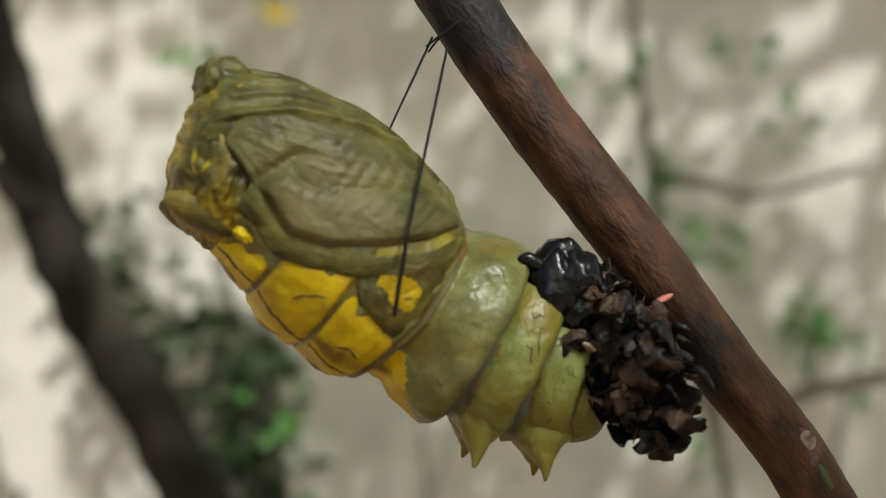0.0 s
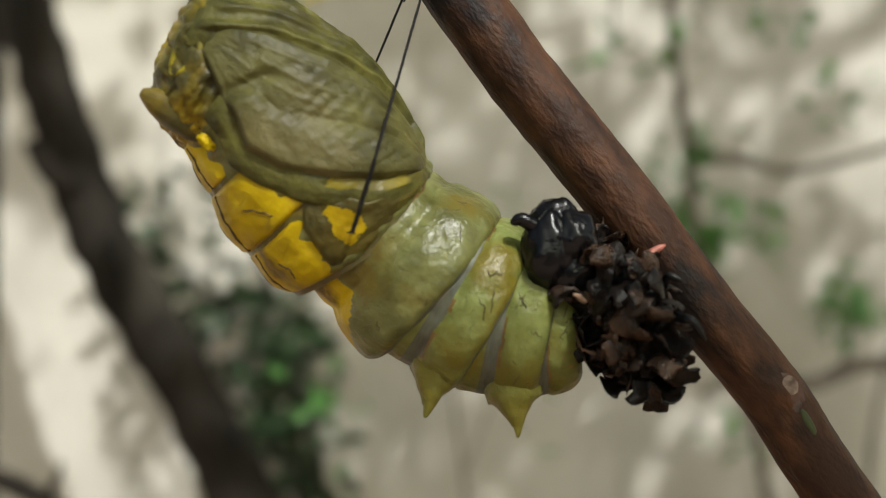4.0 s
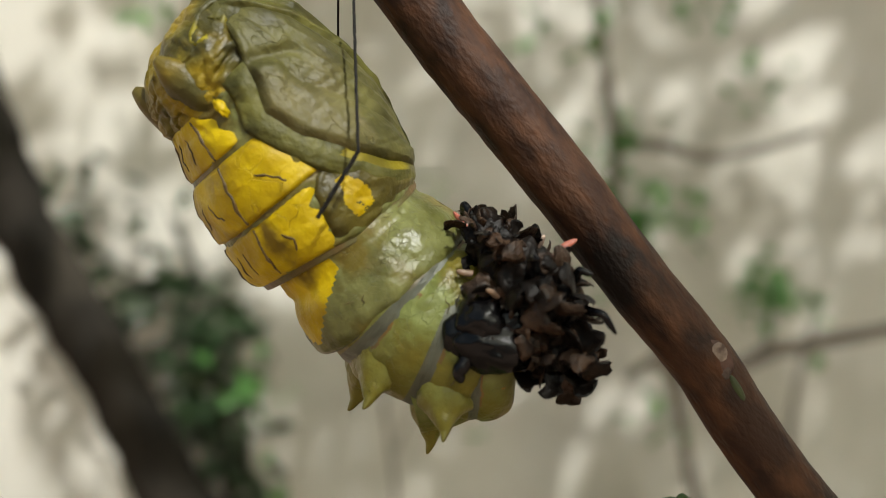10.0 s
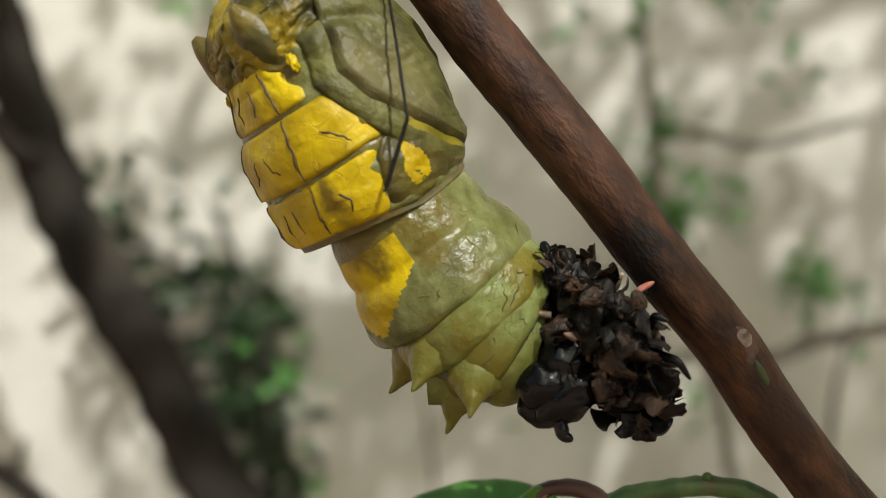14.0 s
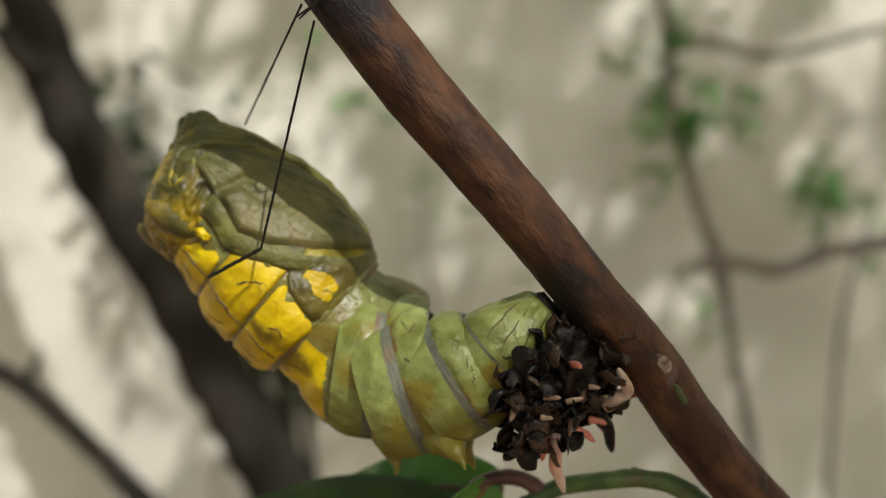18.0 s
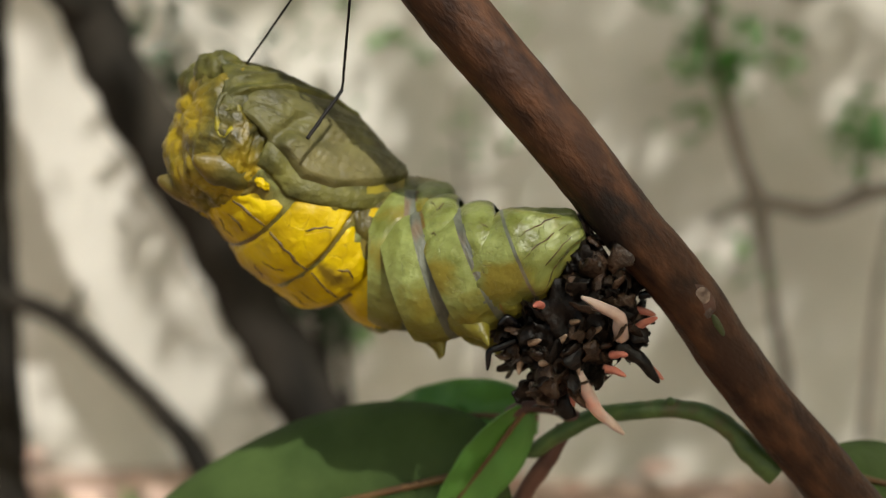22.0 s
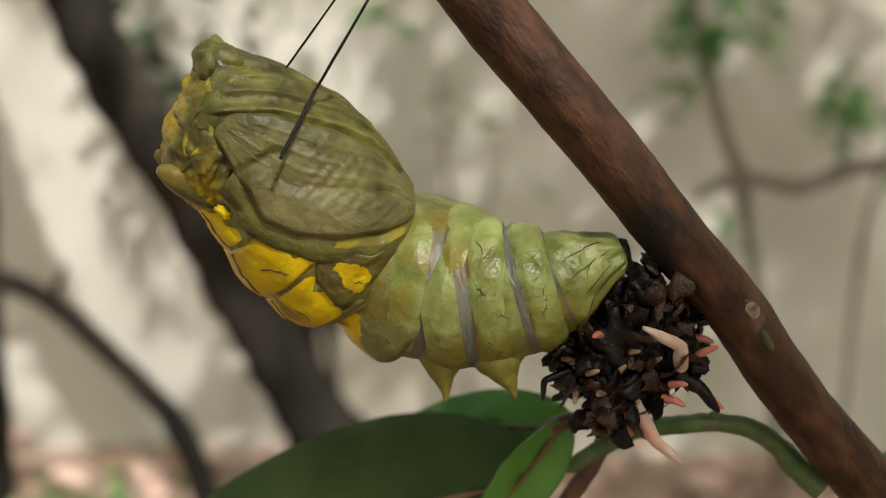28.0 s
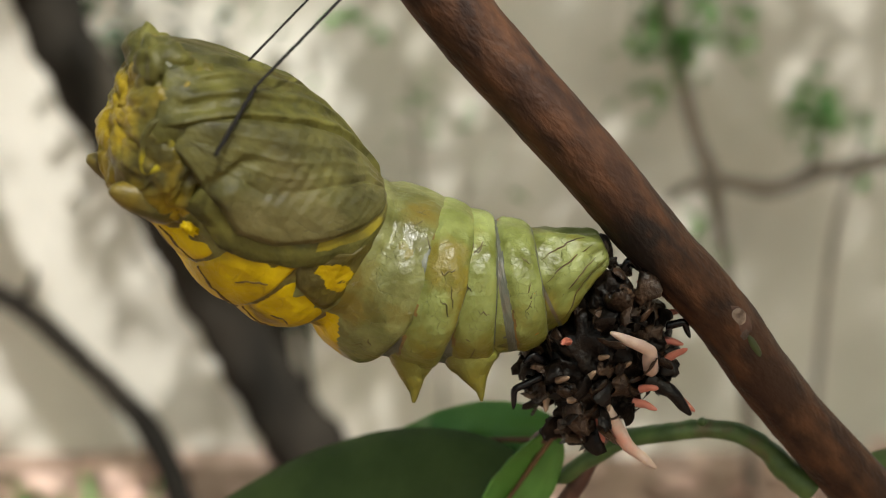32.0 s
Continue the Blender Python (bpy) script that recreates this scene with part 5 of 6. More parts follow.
def on_clump(r):
    c, rad = CLUMPS[r.choice((0, 0, 1, 1, 2, 3, 3, 4, 4))]
    d = Vector((r.gauss(0, 1), r.gauss(0, 1), r.gauss(0, 1))).normalized()
    return Vector([a + b * e * 0.97 for a, b, e in zip(c, rad, d)]), d


for k in range(280):
    p, d = on_clump(rnd)
    lift = (d + Vector((rnd.gauss(0, 0.6), rnd.gauss(0, 0.6), rnd.gauss(0, 0.6)))).normalized()
    m = Matrix.Translation(p * HU) @ lift.to_track_quat("X", "Z").to_matrix().to_4x4() @ pose(0, 0, 0, rnd.uniform(0, 360)) @ Matrix.Scale(rnd.uniform(0.6, 1.45), 4)
    if k < 8:
        flakes[k].matrix_basis = m
    else:
        again(flakes[k % 8], m)


def finger(name, base, tip, r, material, label="", bend=(0, 0, 0), parent=None):
    b, t = Vector(base), Vector(tip)
    mid = (b + t) / 2 + Vector(bend)
    bm = tube([b * HU, b.lerp(mid, 0.6) * HU, mid * HU, mid.lerp(t, 0.6) * HU, t * HU], [r * HU, r * 1.05 * HU, r * 0.9 * HU, r * 0.7 * HU, r * 0.22 * HU], 10, 0.12, 1200, r, steps=18)
    return part(name, bm, material, parent or husk, label)


# pale fleshy filaments and pink tubercles
finger("pale_filament", (76, -50, -22), (4, -84, 64), 12.5, PALE, "long pale fleshy filament", (26, -10, 6))
finger("pale_filament", (2, -46, -92), (84, -66, -196), 12, PALE, "long pale fleshy filament", (-6, 0, -10))
for base, tip, r in (((96, -30, -20), (134, -52, 14), 10), ((86, -34, -52), (148, -60, -96), 11), ((60, -44, -58), (86, -62, -50), 10), ((50, -40, -84), (84, -64, -88), 10),
                     ((-8, -40, -108), (-2, -56, -148), 10), ((64, 6, 110), (92, 0, 144), 7), ((100, 20, -2), (142, 14, -8), 10), ((92, 30, 36), (138, 26, 48), 10),
                     ((-58, -46, 34), (-74, -80, 46), 9)):
    finger("pink_tubercle", base, tip, r * 0.72, PINK, "coral pink tubercle", (0, 0, 3))
finger("dark_tubercle", (70, -40, -40), (140, -64, -100), 13, HUSK, "blackish tubercle", (4, 0, 8))
for base, tip, r in (((-78, -48, -34), (-60, -66, -20), 7), ((-30, -56, -30), (-18, -72, -8), 7), ((0, -58, -52), (4, -72, -82), 7), ((-92, -20, -70), (-96, -30, -100), 8), ((20, -60, 30), (34, -72, 40), 7),
                     ((-60, -50, -70), (-44, -62, -62), 7), ((-10, -62, 10), (4, -74, 18), 6), ((30, -54, -10), (40, -70, 4), 6), ((36, 56, -30), (50, 76, -20), 7), ((-30, 56, 10), (-36, 76, 26), 7), ((10, 60, 50), (16, 80, 62), 7), ((60, 40, 60), (84, 60, 66), 7)):
    finger("cream_tip", base, tip, r * 0.8, CREAM, "cream tubercle tip")
# thin curled legs
for base, tip, bend in (((-98, -14, -40), (-150, -30, -92), (-22, 0, 6)), ((-90, -24, -14), (-132, -40, -4), (-6, 0, 16)), ((-70, 20, 20), (-112, 26, 44), (0, 0, 14)), ((30, 10, 124), (70, 4, 130), (-2, 0, 22)),
                        ((-40, -20, -130), (-60, -30, -150), (-8, 0, -8)), ((110, 10, 30), (150, 0, 10), (10, 0, 16)), ((-100, 10, -60), (-128, 6, -30), (-14, 0, 0))):
    finger("leg", base, tip, 7, HORNY, "thin curled black leg", bend)
# the split head capsule: it stays behind the clump once the tail is free
capsule = tagged(new("head_capsule"), "glossy black split head capsule")
capsule.parent = husk
for c, rad in (((0, 0, 0), (42, 38, 58)), ((36, 6, -28), (42, 34, 46)), ((8, 14, 40), (38, 30, 40)), ((34, 2, 20), (36, 36, 40))):
    part("horny_plate", blob(Vector(c) * HU, Vector(rad) * HU, 0.16, 1.4, c[0] + 1, 4), HORNY, capsule)
for base, tip in (((-22, -8, 36), (-58, -14, 40)),):
    finger("jaw_leg", base, tip, 11, HORNY, "", (-4, 0, 8), capsule)


# ---- the silk girdle ----
SILK = surface("black_silk", (0.004, 0.003, 0.003), (0.012, 0.010, 0.008), 900, rough=0.6, spec=0.2)
girdle = tagged(new("silk_girdle"), "black silk girdle threads tied round the twig", "silk thread")


def strand(name, length, r):
    return part(name, tube([(0, 0, 0), (length * 0.5 * U, 0, 0), (length * U, 0, 0)], [r * U, r * 1.1 * U, r * U], 8, 0.3, 3000, r, steps=30), SILK, girdle)


front_top, front_low, back_top = strand("thread", 162, 2.2), strand("thread", 162, 2.3), strand("thread", 450, 2.0)
front_lap, link_up, link_down, front_end = strand("thread", 116, 2.4), strand("thread", 108, 2.4), strand("thread", 66, 3.2), strand("thread", 90, 3.4)
part("silk_tie", join([tube([mm(-34.8, -1.3, 34.1), mm(-33.1, -2.9, 35.2), mm(-32.2, -3.25, 35.9)], [0.10 * MM, 0.12 * MM, 0.08 * MM], 8, 0.3, 3000, 3, steps=16),
                       tube([mm(-34.6, 0.4, 33.9), mm(-33.7, -2.6, 34.6), mm(-32.0, -3.3, 36.0)], [0.09 * MM, 0.10 * MM, 0.07 * MM], 8, 0.3, 3000, 5, steps=16)]), SILK, girdle)


# ---- what moves ----
BODY, HUSK_KEYS, THREAD_KEYS = [], [], []


def wriggle(t, x, z, axis, tail_x, tail_z, roll, toe, sag, spread, back):
    """In the twig's space, mm and degrees: the head's middle, the body's slope, the tail's tip, the turn about its own length (yellow back to the camera),
    how far the head comes forward, how deep the abdomen sags, how its rings spread and how far the waist stands back."""
    BODY.append((t, x, z, axis, tail_x, tail_z, roll, toe, sag, spread, back))


def shed(t, x, z, yaw):
    HUSK_KEYS.append((t, x, z, yaw))


def thread(t, bend_u, bend_z, dip_u, dip_z, back_u, back_z):
    """Where the front thread bends on the body, where it sinks in and where the back thread meets it, along and across the body, mm."""
    THREAD_KEYS.append((t, bend_u, bend_z, dip_u, dip_z, back_u, back_z))


def glide(keys, t):
    """Smooth values between keys, without overshoot."""
    xs = np.array([k[0] for k in keys])
    ys = np.array([k[1:] for k in keys], float)
    d = np.diff(ys, axis=0) / np.diff(xs)[:, None]
    m = np.zeros_like(ys)
    m[0], m[-1] = d[0], d[-1]
    same = d[:-1] * d[1:] > 0
    m[1:-1] = np.where(same, 2 * d[:-1] * d[1:] / np.where(same, d[:-1] + d[1:], 1), 0)
    i = int(np.clip(np.searchsorted(xs, t) - 1, 0, len(xs) - 2))
    h = xs[i + 1] - xs[i]
    s = (t - xs[i]) / h
    return (2 * s ** 3 - 3 * s ** 2 + 1) * ys[i] + (s ** 3 - 2 * s ** 2 + s) * h * m[i] + (3 * s ** 2 - 2 * s ** 3) * ys[i + 1] + (s ** 3 - s ** 2) * h * m[i + 1]


def glide_pose(rows, t):
    keys = [(a, *m.translation, *m.to_euler()) for a, m in rows]
    v = glide(keys, t)
    return Matrix.Translation(v[:3]) @ Euler(v[3:]).to_matrix().to_4x4()


def aim(a, b):
    """A pose at a whose x points at b."""
    return Matrix.Translation(a) @ (b - a).to_track_quat("X", "Z").to_matrix().to_4x4()


wriggle(0, -54.93, 24.07, 32.7, -16.11, 6.45, 9.7, 11.1, -1.4, 0.92, -2.5)
wriggle(0.5, -55.15, 24.31, 34.2, -17.28, 8.11, -8.2, 12.3, -0.3, 0.95, -0.2)
wriggle(1, -54.07, 22.12, 28.7, -18.00, 8.35, 8.0, 21.4, -2.2, 0.66, 3.7)
wriggle(1.5, -55.84, 25.41, 36.7, -17.82, 8.79, 9.6, 14.4, 1.3, 0.95, 1.3)
wriggle(2, -55.82, 27.56, 36.3, -15.71, 5.97, 4.0, 7.5, -0.4, 0.95, 1.4)
wriggle(2.5, -54.33, 27.23, 43.0, -17.13, 5.49, 21.7, 11.3, -1.9, 0.93, 1.5)
wriggle(3, -54.35, 25.85, 39.3, -17.46, 6.37, 18.0, 11.1, -2.4, 0.71, 1.4)
wriggle(3.5, -54.15, 28.83, 42.2, -16.90, 6.91, 2.4, 10.2, 0.0, 0.89, 0.1)
wriggle(5.5, -54.86, 29.44, 45.1, -15.85, 4.89, 13.4, 9.8, -1.3, 1.00, -0.2)
wriggle(6, -51.93, 27.77, 47.6, -16.31, 3.66, 22.7, 10.7, -2.4, 0.86, -0.2)
wriggle(6.5, -51.12, 30.26, 55.6, -18.65, 2.49, 17.8, 15.5, -2.7, 0.84, 1.3)
wriggle(7, -52.49, 24.93, 35.2, -17.86, 5.15, 23.9, 24.4, -3.1, 0.62, 2.7)
wriggle(7.5, -51.58, 28.18, 46.7, -16.86, 3.95, 19.8, 16.0, -0.4, 1.06, 0.7)
wriggle(8, -52.81, 27.05, 37.6, -16.80, 6.13, -6.0, 8.7, 1.3, 0.99, -1.4)
wriggle(8.5, -53.54, 27.51, 42.6, -16.07, 2.98, -5.0, 6.0, 2.1, 1.10, 0.8)
wriggle(9, -49.52, 27.67, 49.5, -16.16, 2.75, 21.0, 11.4, -0.3, 1.01, 1.7)
wriggle(9.5, -51.26, 25.56, 39.0, -14.88, 5.49, 30.5, 11.8, -2.2, 0.87, 2.6)
wriggle(10, -48.82, 28.15, 49.1, -16.32, 1.26, 26.0, 6.2, -0.1, 0.94, 2.9)
wriggle(10.5, -47.58, 28.59, 50.3, -14.26, 0.98, 16.8, 7.3, -1.1, 1.01, 5.0)
wriggle(11, -49.24, 28.32, 46.4, -15.30, 4.04, 19.0, 9.4, 0.8, 1.09, 5.2)
wriggle(11.5, -50.66, 29.18, 39.0, -12.84, 4.53, -3.7, 3.9, 1.0, 0.98, 2.5)
wriggle(12, -50.41, 29.94, 46.3, -17.01, 4.33, 1.0, 5.2, 3.2, 0.97, 0.8)
wriggle(12.5, -51.82, 28.87, 36.7, -14.34, 4.53, -8.8, -3.1, 2.3, 0.83, -0.2)
wriggle(13, -49.31, 27.22, 42.9, -18.04, 3.89, 27.5, 7.7, 0.2, 0.60, -1.0)
wriggle(13.5, -48.26, 30.47, 53.8, -16.14, -0.04, 20.4, 0.5, -2.4, 0.79, -0.7)
wriggle(14, -45.51, 31.54, 56.6, -17.18, 0.02, 35.0, 6.4, -2.0, 0.57, 1.1)
wriggle(14.5, -44.10, 27.87, 53.1, -11.78, 4.59, 30.9, 14.9, 0.7, 1.04, 4.6)
wriggle(15, -47.64, 26.92, 51.4, -10.81, 6.31, 27.0, 5.5, 2.9, 1.06, 7.8)
wriggle(15.5, -48.26, 23.06, 42.0, -10.94, 6.59, -3.8, -8.6, 3.0, 0.80, 5.3)
wriggle(17.5, -47.05, 20.99, 55.9, -10.68, 5.62, 26.4, 15.9, 3.3, 0.90, 9.4)
wriggle(18, -52.02, 16.27, 40.5, -11.66, 5.82, 35.9, -5.7, 4.3, 0.82, 12.7)
wriggle(18.5, -52.40, 20.80, 47.2, -11.16, 5.48, 2.0, -9.0, 4.6, 0.80, 7.2)
wriggle(19, -50.14, 18.43, 53.8, -10.66, 5.45, 24.3, 3.1, 2.3, 0.94, 7.9)
wriggle(19.5, -51.75, 21.01, 53.5, -11.19, 4.86, 2.8, -6.8, 3.1, 0.76, 3.9)
wriggle(20, -50.35, 18.38, 52.8, -11.40, 5.41, 19.9, 5.5, -0.7, 0.90, 4.8)
wriggle(20.5, -48.32, 17.13, 49.3, -10.39, 5.09, 45.1, 27.0, -2.1, 1.01, 6.1)
wriggle(21, -49.73, 20.33, 54.6, -10.61, 5.34, 7.3, 5.7, 4.5, 0.82, 4.9)
wriggle(21.5, -54.07, 21.86, 43.8, -10.88, 5.36, 26.2, -4.8, 3.8, 0.77, 5.4)
wriggle(22, -51.76, 15.68, 41.3, -11.96, 6.32, 46.7, 15.4, -3.0, 0.88, 11.9)
wriggle(22.5, -53.40, 19.60, 51.5, -10.70, 4.35, 12.0, -5.0, 1.6, 0.70, 7.6)
wriggle(23, -51.19, 17.77, 50.1, -11.04, 5.11, 24.7, 6.7, 1.8, 0.85, 8.1)
wriggle(23.5, -53.51, 18.15, 45.1, -11.83, 5.12, 27.3, 2.0, 0.1, 0.78, 8.9)
wriggle(24, -51.82, 18.86, 48.2, -10.92, 4.09, 25.0, 6.3, 2.4, 0.86, 7.2)
wriggle(24.5, -52.76, 19.81, 46.3, -10.72, 4.97, 20.2, 8.2, 4.1, 0.82, 5.8)
wriggle(25, -52.19, 20.30, 49.1, -10.93, 4.74, 20.5, 12.3, 3.0, 0.89, 5.9)
wriggle(25.5, -53.27, 23.00, 38.6, -11.92, 6.43, 5.5, -12.6, 4.0, 0.75, 0.6)
wriggle(27.5, -55.11, 18.08, 38.7, -12.47, 5.68, 22.6, 9.3, -2.8, 0.83, 5.6)
wriggle(28, -54.17, 19.01, 43.8, -12.36, 5.25, 13.6, 8.2, -1.6, 0.81, 5.1)
wriggle(28.5, -56.32, 20.19, 41.4, -12.59, 5.79, 14.3, 6.7, -2.9, 0.70, 4.0)
wriggle(29, -54.79, 19.55, 41.6, -12.38, 5.71, 20.0, 8.4, -3.0, 0.89, 2.5)
wriggle(29.5, -58.38, 22.78, 33.5, -12.40, 6.88, -5.0, -2.3, -1.1, 0.57, 1.0)
wriggle(30, -53.82, 17.14, 30.2, -13.37, 7.56, 32.4, 16.1, -2.8, 0.75, 5.5)
wriggle(30.5, -51.27, 20.69, 46.3, -11.89, 5.50, 17.1, -1.3, 3.5, 0.90, 0.9)
wriggle(31, -50.83, 21.35, 36.9, -11.68, 5.26, -7.0, -17.8, 4.7, 0.80, -4.4)
wriggle(31.5, -54.52, 21.08, 35.2, -12.76, 6.31, 24.8, 11.1, -2.3, 0.69, -0.1)
wriggle(32, -54.41, 23.27, 43.6, -12.66, 6.71, 13.8, 23.0, -0.9, 0.76, -0.4)
shed(0, -18.24, 8.56, 120)
shed(1, -17.73, 8.95, 120)
shed(2, -17.66, 8.75, 120)
shed(3, -17.86, 8.63, 120)
shed(3.5, -17.42, 8.19, 120)
shed(5.5, -15.85, 8.06, 120)
shed(6, -18.84, 8.29, 120)
shed(7, -19.48, 11.13, 120)
shed(8, -14.77, 8.52, 120)
shed(9, -18.00, 7.37, 120)
shed(10, -18.65, 5.99, 120)
shed(11, -17.10, 6.64, 120)
shed(11.5, -12.73, 7.21, 120)
shed(12, -16.23, 7.70, 120)
shed(12.5, -12.47, 5.58, 120)
shed(13, -15.88, 7.05, 120)
shed(14, -14.24, 1.56, 117)
shed(14.5, -13.63, -0.01, 109)
shed(15, -11.65, -1.28, 100)
shed(15.5, -8.88, -2.75, 91)
shed(17.5, -9.64, -2.60, 45)
shed(18, -9.78, -0.54, 34)
shed(19, -10.02, -3.71, 15)
shed(20, -10.04, -2.49, 2)
shed(21, -8.13, -3.50, 0)
shed(22, -12.82, -1.89, 0)
shed(23, -8.90, -3.17, 0)
shed(24, -8.90, -3.11, 0)
shed(25, -9.85, -2.27, 0)
shed(25.5, -11.05, -3.61, 0)
shed(28, -11.61, -3.20, 0)
shed(29, -12.79, -2.75, 0)
shed(30, -12.54, -0.83, 0)
shed(31, -12.04, -3.51, 0)
shed(32, -13.36, -2.61, 0)
thread(0, 17.8, 4.5, 20.4, -1.1, 13.6, 11.9)
thread(1, 17.0, 5.5, 19.4, 0.4, 13.1, 12.1)
thread(2, 16.7, 2.2, 20.4, -3.0, 16.2, 11.1)
thread(3, 18.6, 6.2, 21.0, 0.7, 12.3, 12.4)
thread(5.5, 17.7, 3.0, 20.9, -2.2, 13.5, 14.4)
thread(6, 17.6, 6.5, 20.3, 1.1, 10.0, 12.3)
thread(7, 16.7, 5.7, 19.1, 0.1, 11.2, 11.1)
thread(8, 14.9, 2.6, 17.4, -2.4, 15.1, 10.6)
thread(9, 16.5, 6.4, 18.8, 0.5, 8.7, 11.4)
thread(10, 17.7, 5.6, 19.6, -0.4, 9.2, 11.3)
thread(11, 16.8, 4.3, 18.5, -2.1, 9.8, 12.0)
thread(12, 17.2, 2.9, 19.4, -2.5, 10.9, 11.1)
thread(13, 17.9, 5.0, 20.4, -0.5, 8.1, 11.0)
thread(14, 16.7, 5.9, 20.6, 1.1, 6.9, 8.2)
thread(15, 11.6, 4.1, 15.1, -2.3, 7.2, 11.0)
thread(15.5, 10.8, 1.7, 12.1, -2.8, 10.0, 10.8)
thread(17.5, 7.9, 5.8, 9.3, -1.1, 3.0, 9.7)
thread(18, 13.6, 4.8, 11.4, -0.8, 3.2, 10.6)
thread(19, 8.6, 7.9, 9.5, 4.8, 2.0, 9.2)
thread(20, 7.5, 9.3, 8.4, 7.0, 2.0, 9.3)
thread(21, 5.0, 8.4, 6.4, 5.3, 3.5, 9.3)
thread(21.5, 7.5, 7.4, 8.0, 4.0, 8.2, 10.4)
thread(22, 8.4, 11.1, 8.0, 8.8, 1.4, 9.4)
thread(23, 7.5, 10.1, 8.7, 7.2, 3.1, 9.6)
thread(24, 7.1, 9.3, 7.9, 6.6, 4.0, 9.8)
thread(25, 5.8, 9.0, 6.0, 5.8, 4.6, 9.9)
thread(25.5, 8.5, 7.4, 8.6, 3.3, 8.6, 10.0)
thread(27.5, 8.7, 10.0, 8.9, 7.4, 4.9, 10.9)
thread(28, 7.4, 9.1, 7.6, 6.4, 5.0, 10.3)
thread(29, 8.2, 9.6, 8.4, 7.3, 4.6, 11.4)
thread(30, 10.2, 10.5, 9.1, 8.1, 4.1, 10.5)
thread(31, 9.2, 7.3, 9.6, 3.6, 6.4, 9.8)
thread(32, 5.0, 8.5, 4.0, 5.5, 6.6, 11.1)


WAIST = 392 * STRETCH * U


def level(v):
    """The body's pose before it rolls: sloping, with its head brought forward about the waist."""
    m = Matrix.Translation((v[0] * MM, v[9] * MM, v[1] * MM)) @ pose(0, 0, 0, 0, v[2], 0)
    return m @ Matrix.Translation((WAIST * math.cos(radians(v[6])), 0, 0)) @ pose(0, 0, 0, 0, 0, v[6]) @ Matrix.Translation((-WAIST, 0, 0))


def body_pose(v):
    return level(v) @ pose(0, 0, 0, -v[5])


TURNS = [1.0, 0.55, 0.75, 0.4, 0.0]  # how far each ring follows the body's roll


def abdomen(v, drawn):
    """The poses of the free rings in the chrysalis' own space."""
    base = body_pose(v)
    a = radians(v[2])
    d0, n0 = Vector((math.cos(a), 0, -math.sin(a))), Vector((math.sin(a), 0, math.cos(a)))
    p0 = level(v) @ Vector((WAIST, 0, 2 * U))
    p3 = Vector((v[3] * MM, 0, v[4] * MM))
    lift = radians(34 - 10 * drawn)
    e = Vector((math.cos(lift), 0, math.sin(lift)))
    span = (p3 - p0).length
    p1, p2 = p0 + d0 * span * 0.42 - n0 * v[7] * MM, p3 - e * span * 0.36 - Vector((0, 0, v[7] * MM))
    curve = [p0 * (1 - s) ** 3 + p1 * 3 * s * (1 - s) ** 2 + p2 * 3 * s * s * (1 - s) + p3 * s ** 3 for s in np.linspace(0, 1, 121)]
    run = np.concatenate([[0], np.cumsum([(q - p).length for p, q in zip(curve, curve[1:])])])
    lengths = [p + (q - p) * drawn for p, q in zip((124, 72, 72, 88, 144), (220, 125, 110, 62, 63))]
    ends = (np.concatenate([[0], np.cumsum(lengths)]) / sum(lengths)) ** v[8] * run[-1]

    def at(x):
        i = int(np.clip(np.searchsorted(run, x), 1, 120))
        return curve[i - 1].lerp(curve[i], (x - run[i - 1]) / max(1e-9, run[i] - run[i - 1]))
    out = []
    for k in range(len(lengths)):
        p, q = at(ends[k]), at(ends[k + 1])
        d = (q - p).normalized()
        slope = math.degrees(math.atan2(-d.z, d.x))
        turn = v[5] * TURNS[k]
        length = RINGS[k][2] if k < len(RINGS) else TAIL
        yaw = v[6] * max(0.0, 0.5 - 0.3 * k)  # the first rings ease out of the forward lean
        keep = (0.5, 0.2)[k] if k < 2 else 0.0  # the first rings follow the thorax, so that they slide under it
        reach = (q - p).length * (0.5 if k < 2 else 0.0)
        slope += (v[2] - slope) * keep
        out.append(base.inverted() @ Matrix.Translation(q.lerp(p, 0.5) if k < 2 else q) @ pose(0, 0, 0, 0, slope, 0) @ pose(0, 0, 0, 0, 0, yaw) @ pose(0, 0, 0, -turn) @ Matrix.Translation((reach - length * U, 0, 0)))
    return out


def skin_depth(u, z):
    """How far towards the camera the body's skin stands at a place along and across it (mm)."""
    uu, zz = u * MM / U / STRETCH, z * MM / U
    zv, zd, w = ease(uu, BELLY_U, BELLY_Z), ease(uu, BACK_U, BACK_Z), ease(uu, SIDE_U, SIDE_W)
    k = min(0.99, abs(zz - (zv + zd) / 2) / ((zv - zd) / 2))
    return ((w + 20) * (1 - k ** 2.25) ** (1 / 2.25) + 6) * U


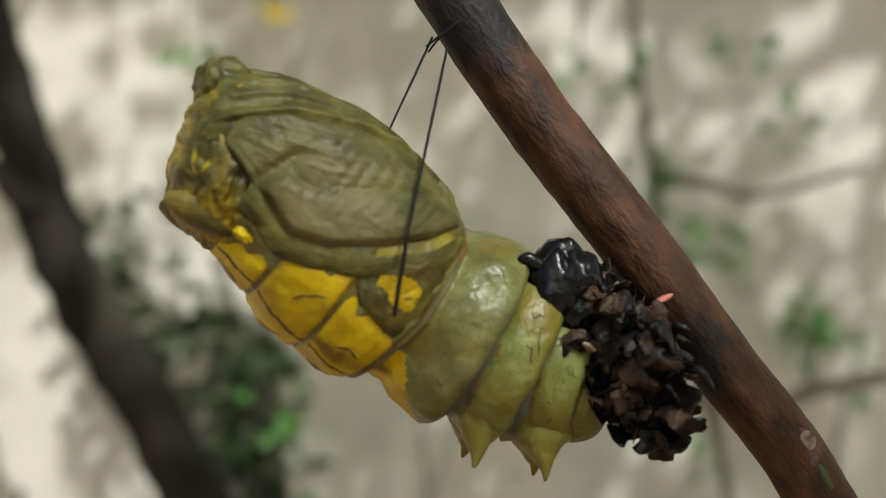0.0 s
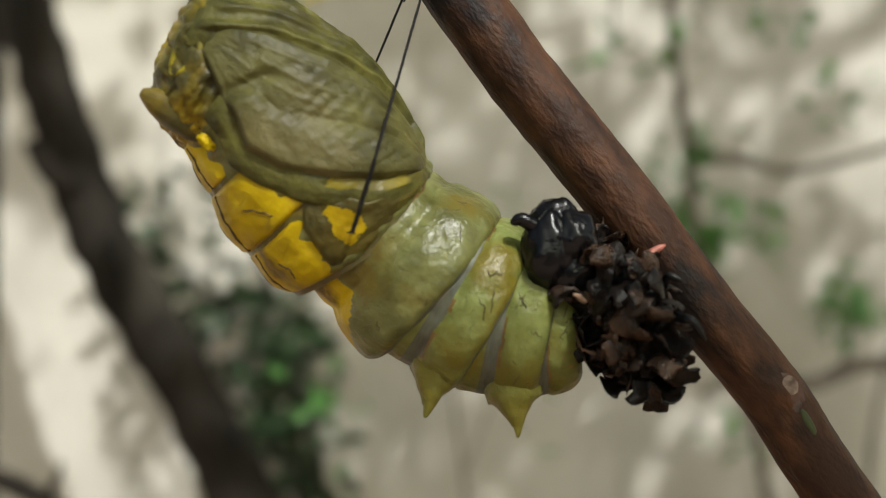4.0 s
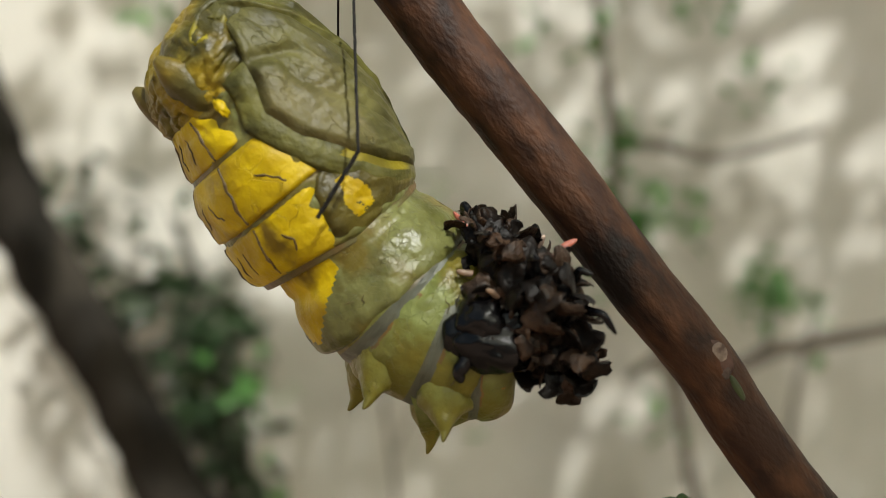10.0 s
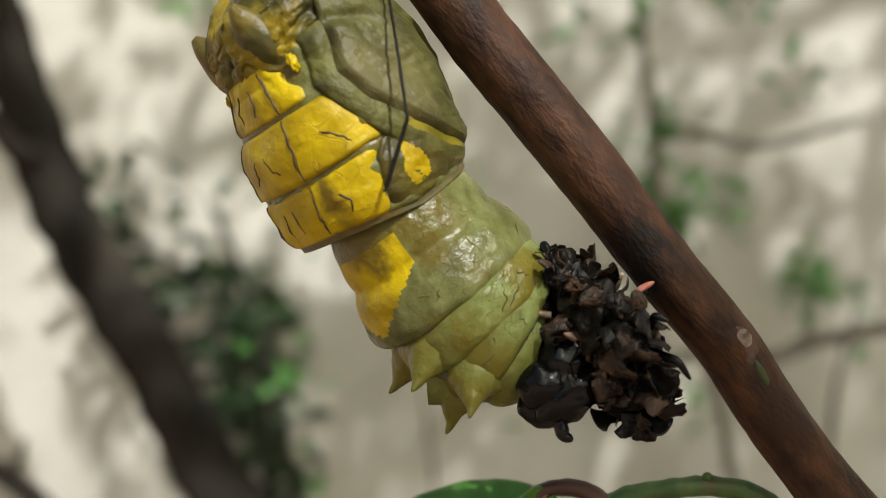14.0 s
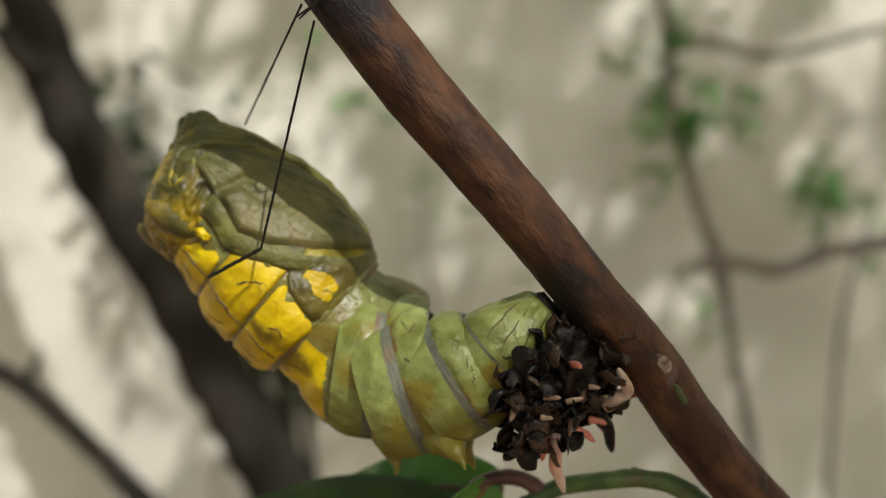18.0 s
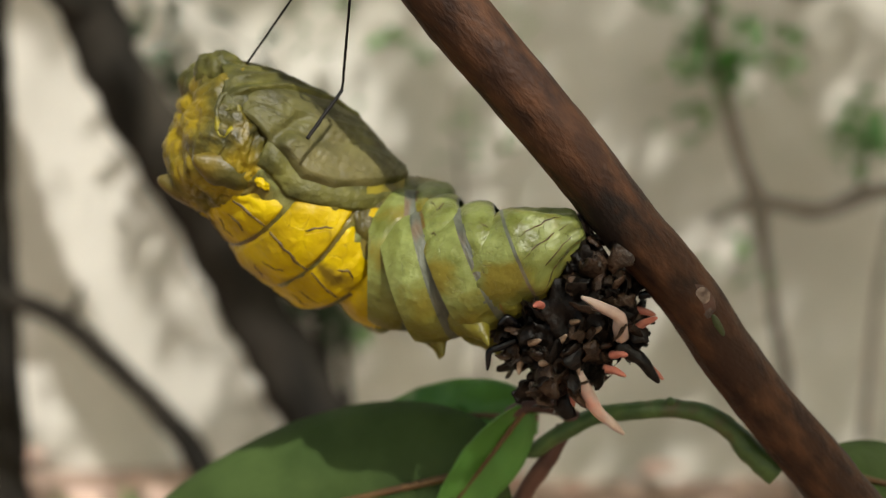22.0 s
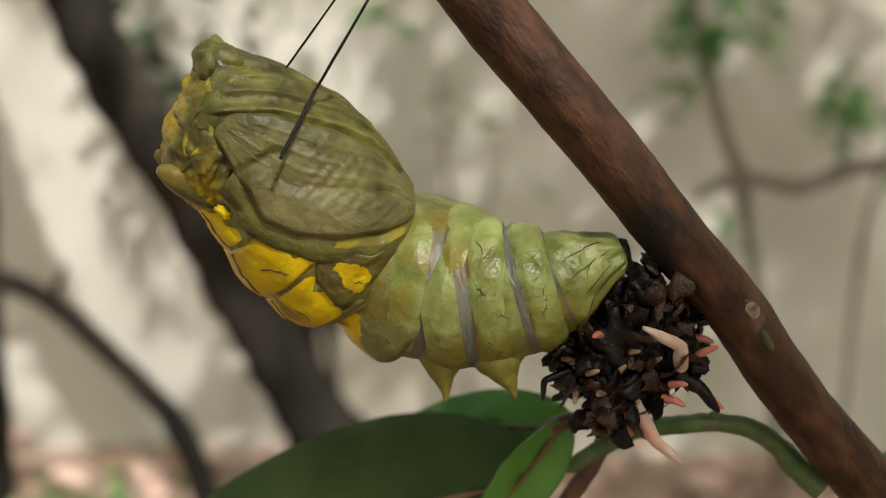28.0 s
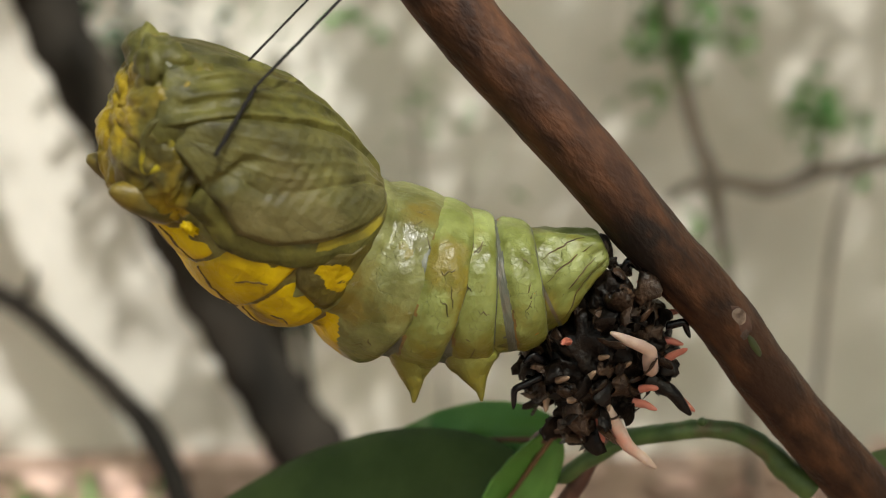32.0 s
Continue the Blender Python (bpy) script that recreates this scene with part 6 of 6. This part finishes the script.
def motions():
    times = np.arange(0, 32.01, 0.25)
    walk(twig, BRANCH_ROWS)
    body_rows, husk_rows, girdle_rows, capsule_rows = [], [], [], []
    ring_rows = [[] for _ in rings]
    strands = {front_top: [], front_low: [], front_lap: [], front_end: [], link_up: [], link_down: [], back_top: []}
    tie = Vector((-33.0, -1.8, 33.9)) * MM
    tie_back = Vector((-34.3, 0.3, 35.2)) * MM
    for t in times:
        t = float(t)
        stem = glide_pose(BRANCH_ROWS, t)
        v = glide(BODY, t)
        body_rows.append((t, stem @ body_pose(v)))
        for rows, m in zip(ring_rows, abdomen(v, 1 - ease(t, (0, 13.5, 15.5), (0, 0, 1)))):
            rows.append((t, m))
        h = glide(HUSK_KEYS, t)
        turn = pose(0, 0, 0, 0, ease(t, (0, 14, 16, 19.5, 22), (-20, -20, 30, 30, 0)), 0) @ pose(0, 0, 0, 0, 0, h[2])
        husk_rows.append((t, stem @ Matrix.Translation((h[0] * MM, ease(t, (0, 14, 15.5), (-4.2, -4.2, -1.0)) * MM, h[1] * MM)) @ turn))
        girdle_rows.append((t, stem))
        flat = level(v)
        g = glide(THREAD_KEYS, t)
        bend, end = Vector(g[0:2]), Vector(g[2:4])
        bend = end + (bend - end).normalized() * max(5.0, (bend - end).length)
        lie, dip = (flat @ Vector((p.x * MM, -skin_depth(p.x, p.y) - 0.0024, p.y * MM)) for p in (bend, end))
        top = flat.inverted() @ lie.lerp(tie, 0.45)  # where the thread first touches the wing
        if abs(top.z) < 0.0095:
            top.y = min(top.y, -skin_depth(top.x / MM, top.z / MM) - 0.0012)
        top = flat @ top
        strands[front_top].append((t, aim(tie, top)))
        strands[front_low].append((t, aim(top, tie)))
        strands[front_lap].append((t, aim(lie, top)))
        strands[link_up].append((t, aim(top, lie)))
        strands[link_down].append((t, aim(lie, dip)))
        strands[front_end].append((t, aim(dip, lie)))
        strands[back_top].append((t, aim(tie_back, flat @ Vector((g[4] * MM, 2.0 * MM, g[5] * MM)))))
        c = Vector([ease(t, CAPSULE_T, v) for v in CAPSULE_AT]) * U
        capsule_rows.append((t, turn.inverted() @ Matrix.Translation(c) @ pose(0, 0, 0, 0, -ease(t, (0, 4, 12, 16), (0, 0, 110, 150)), 0)))
    walk(chrysalis, body_rows)
    for ob, rows in zip(rings, ring_rows):
        walk(ob, rows)
    walk(husk, husk_rows)
    walk(capsule, capsule_rows)
    walk(girdle, girdle_rows)
    for ob, rows in strands.items():
        walk(ob, rows)


# the head capsule's place beside the skin: it slips down round the clump and ends behind it
CAPSULE_T = (0, 3.5, 5.5, 6, 8, 9, 11.5, 13, 14, 15, 17.5, 32)
CAPSULE_AT = [(-100, -100, -76, -62, -58, -40, -50, -30, -50, -40, -20, -20), (-30, -30, -50, -60, -60, -55, -45, -40, -30, 10, 60, 60), (88, 88, 36, 5, -50, -60, -120, -80, -100, -70, 20, 20)]
motions()
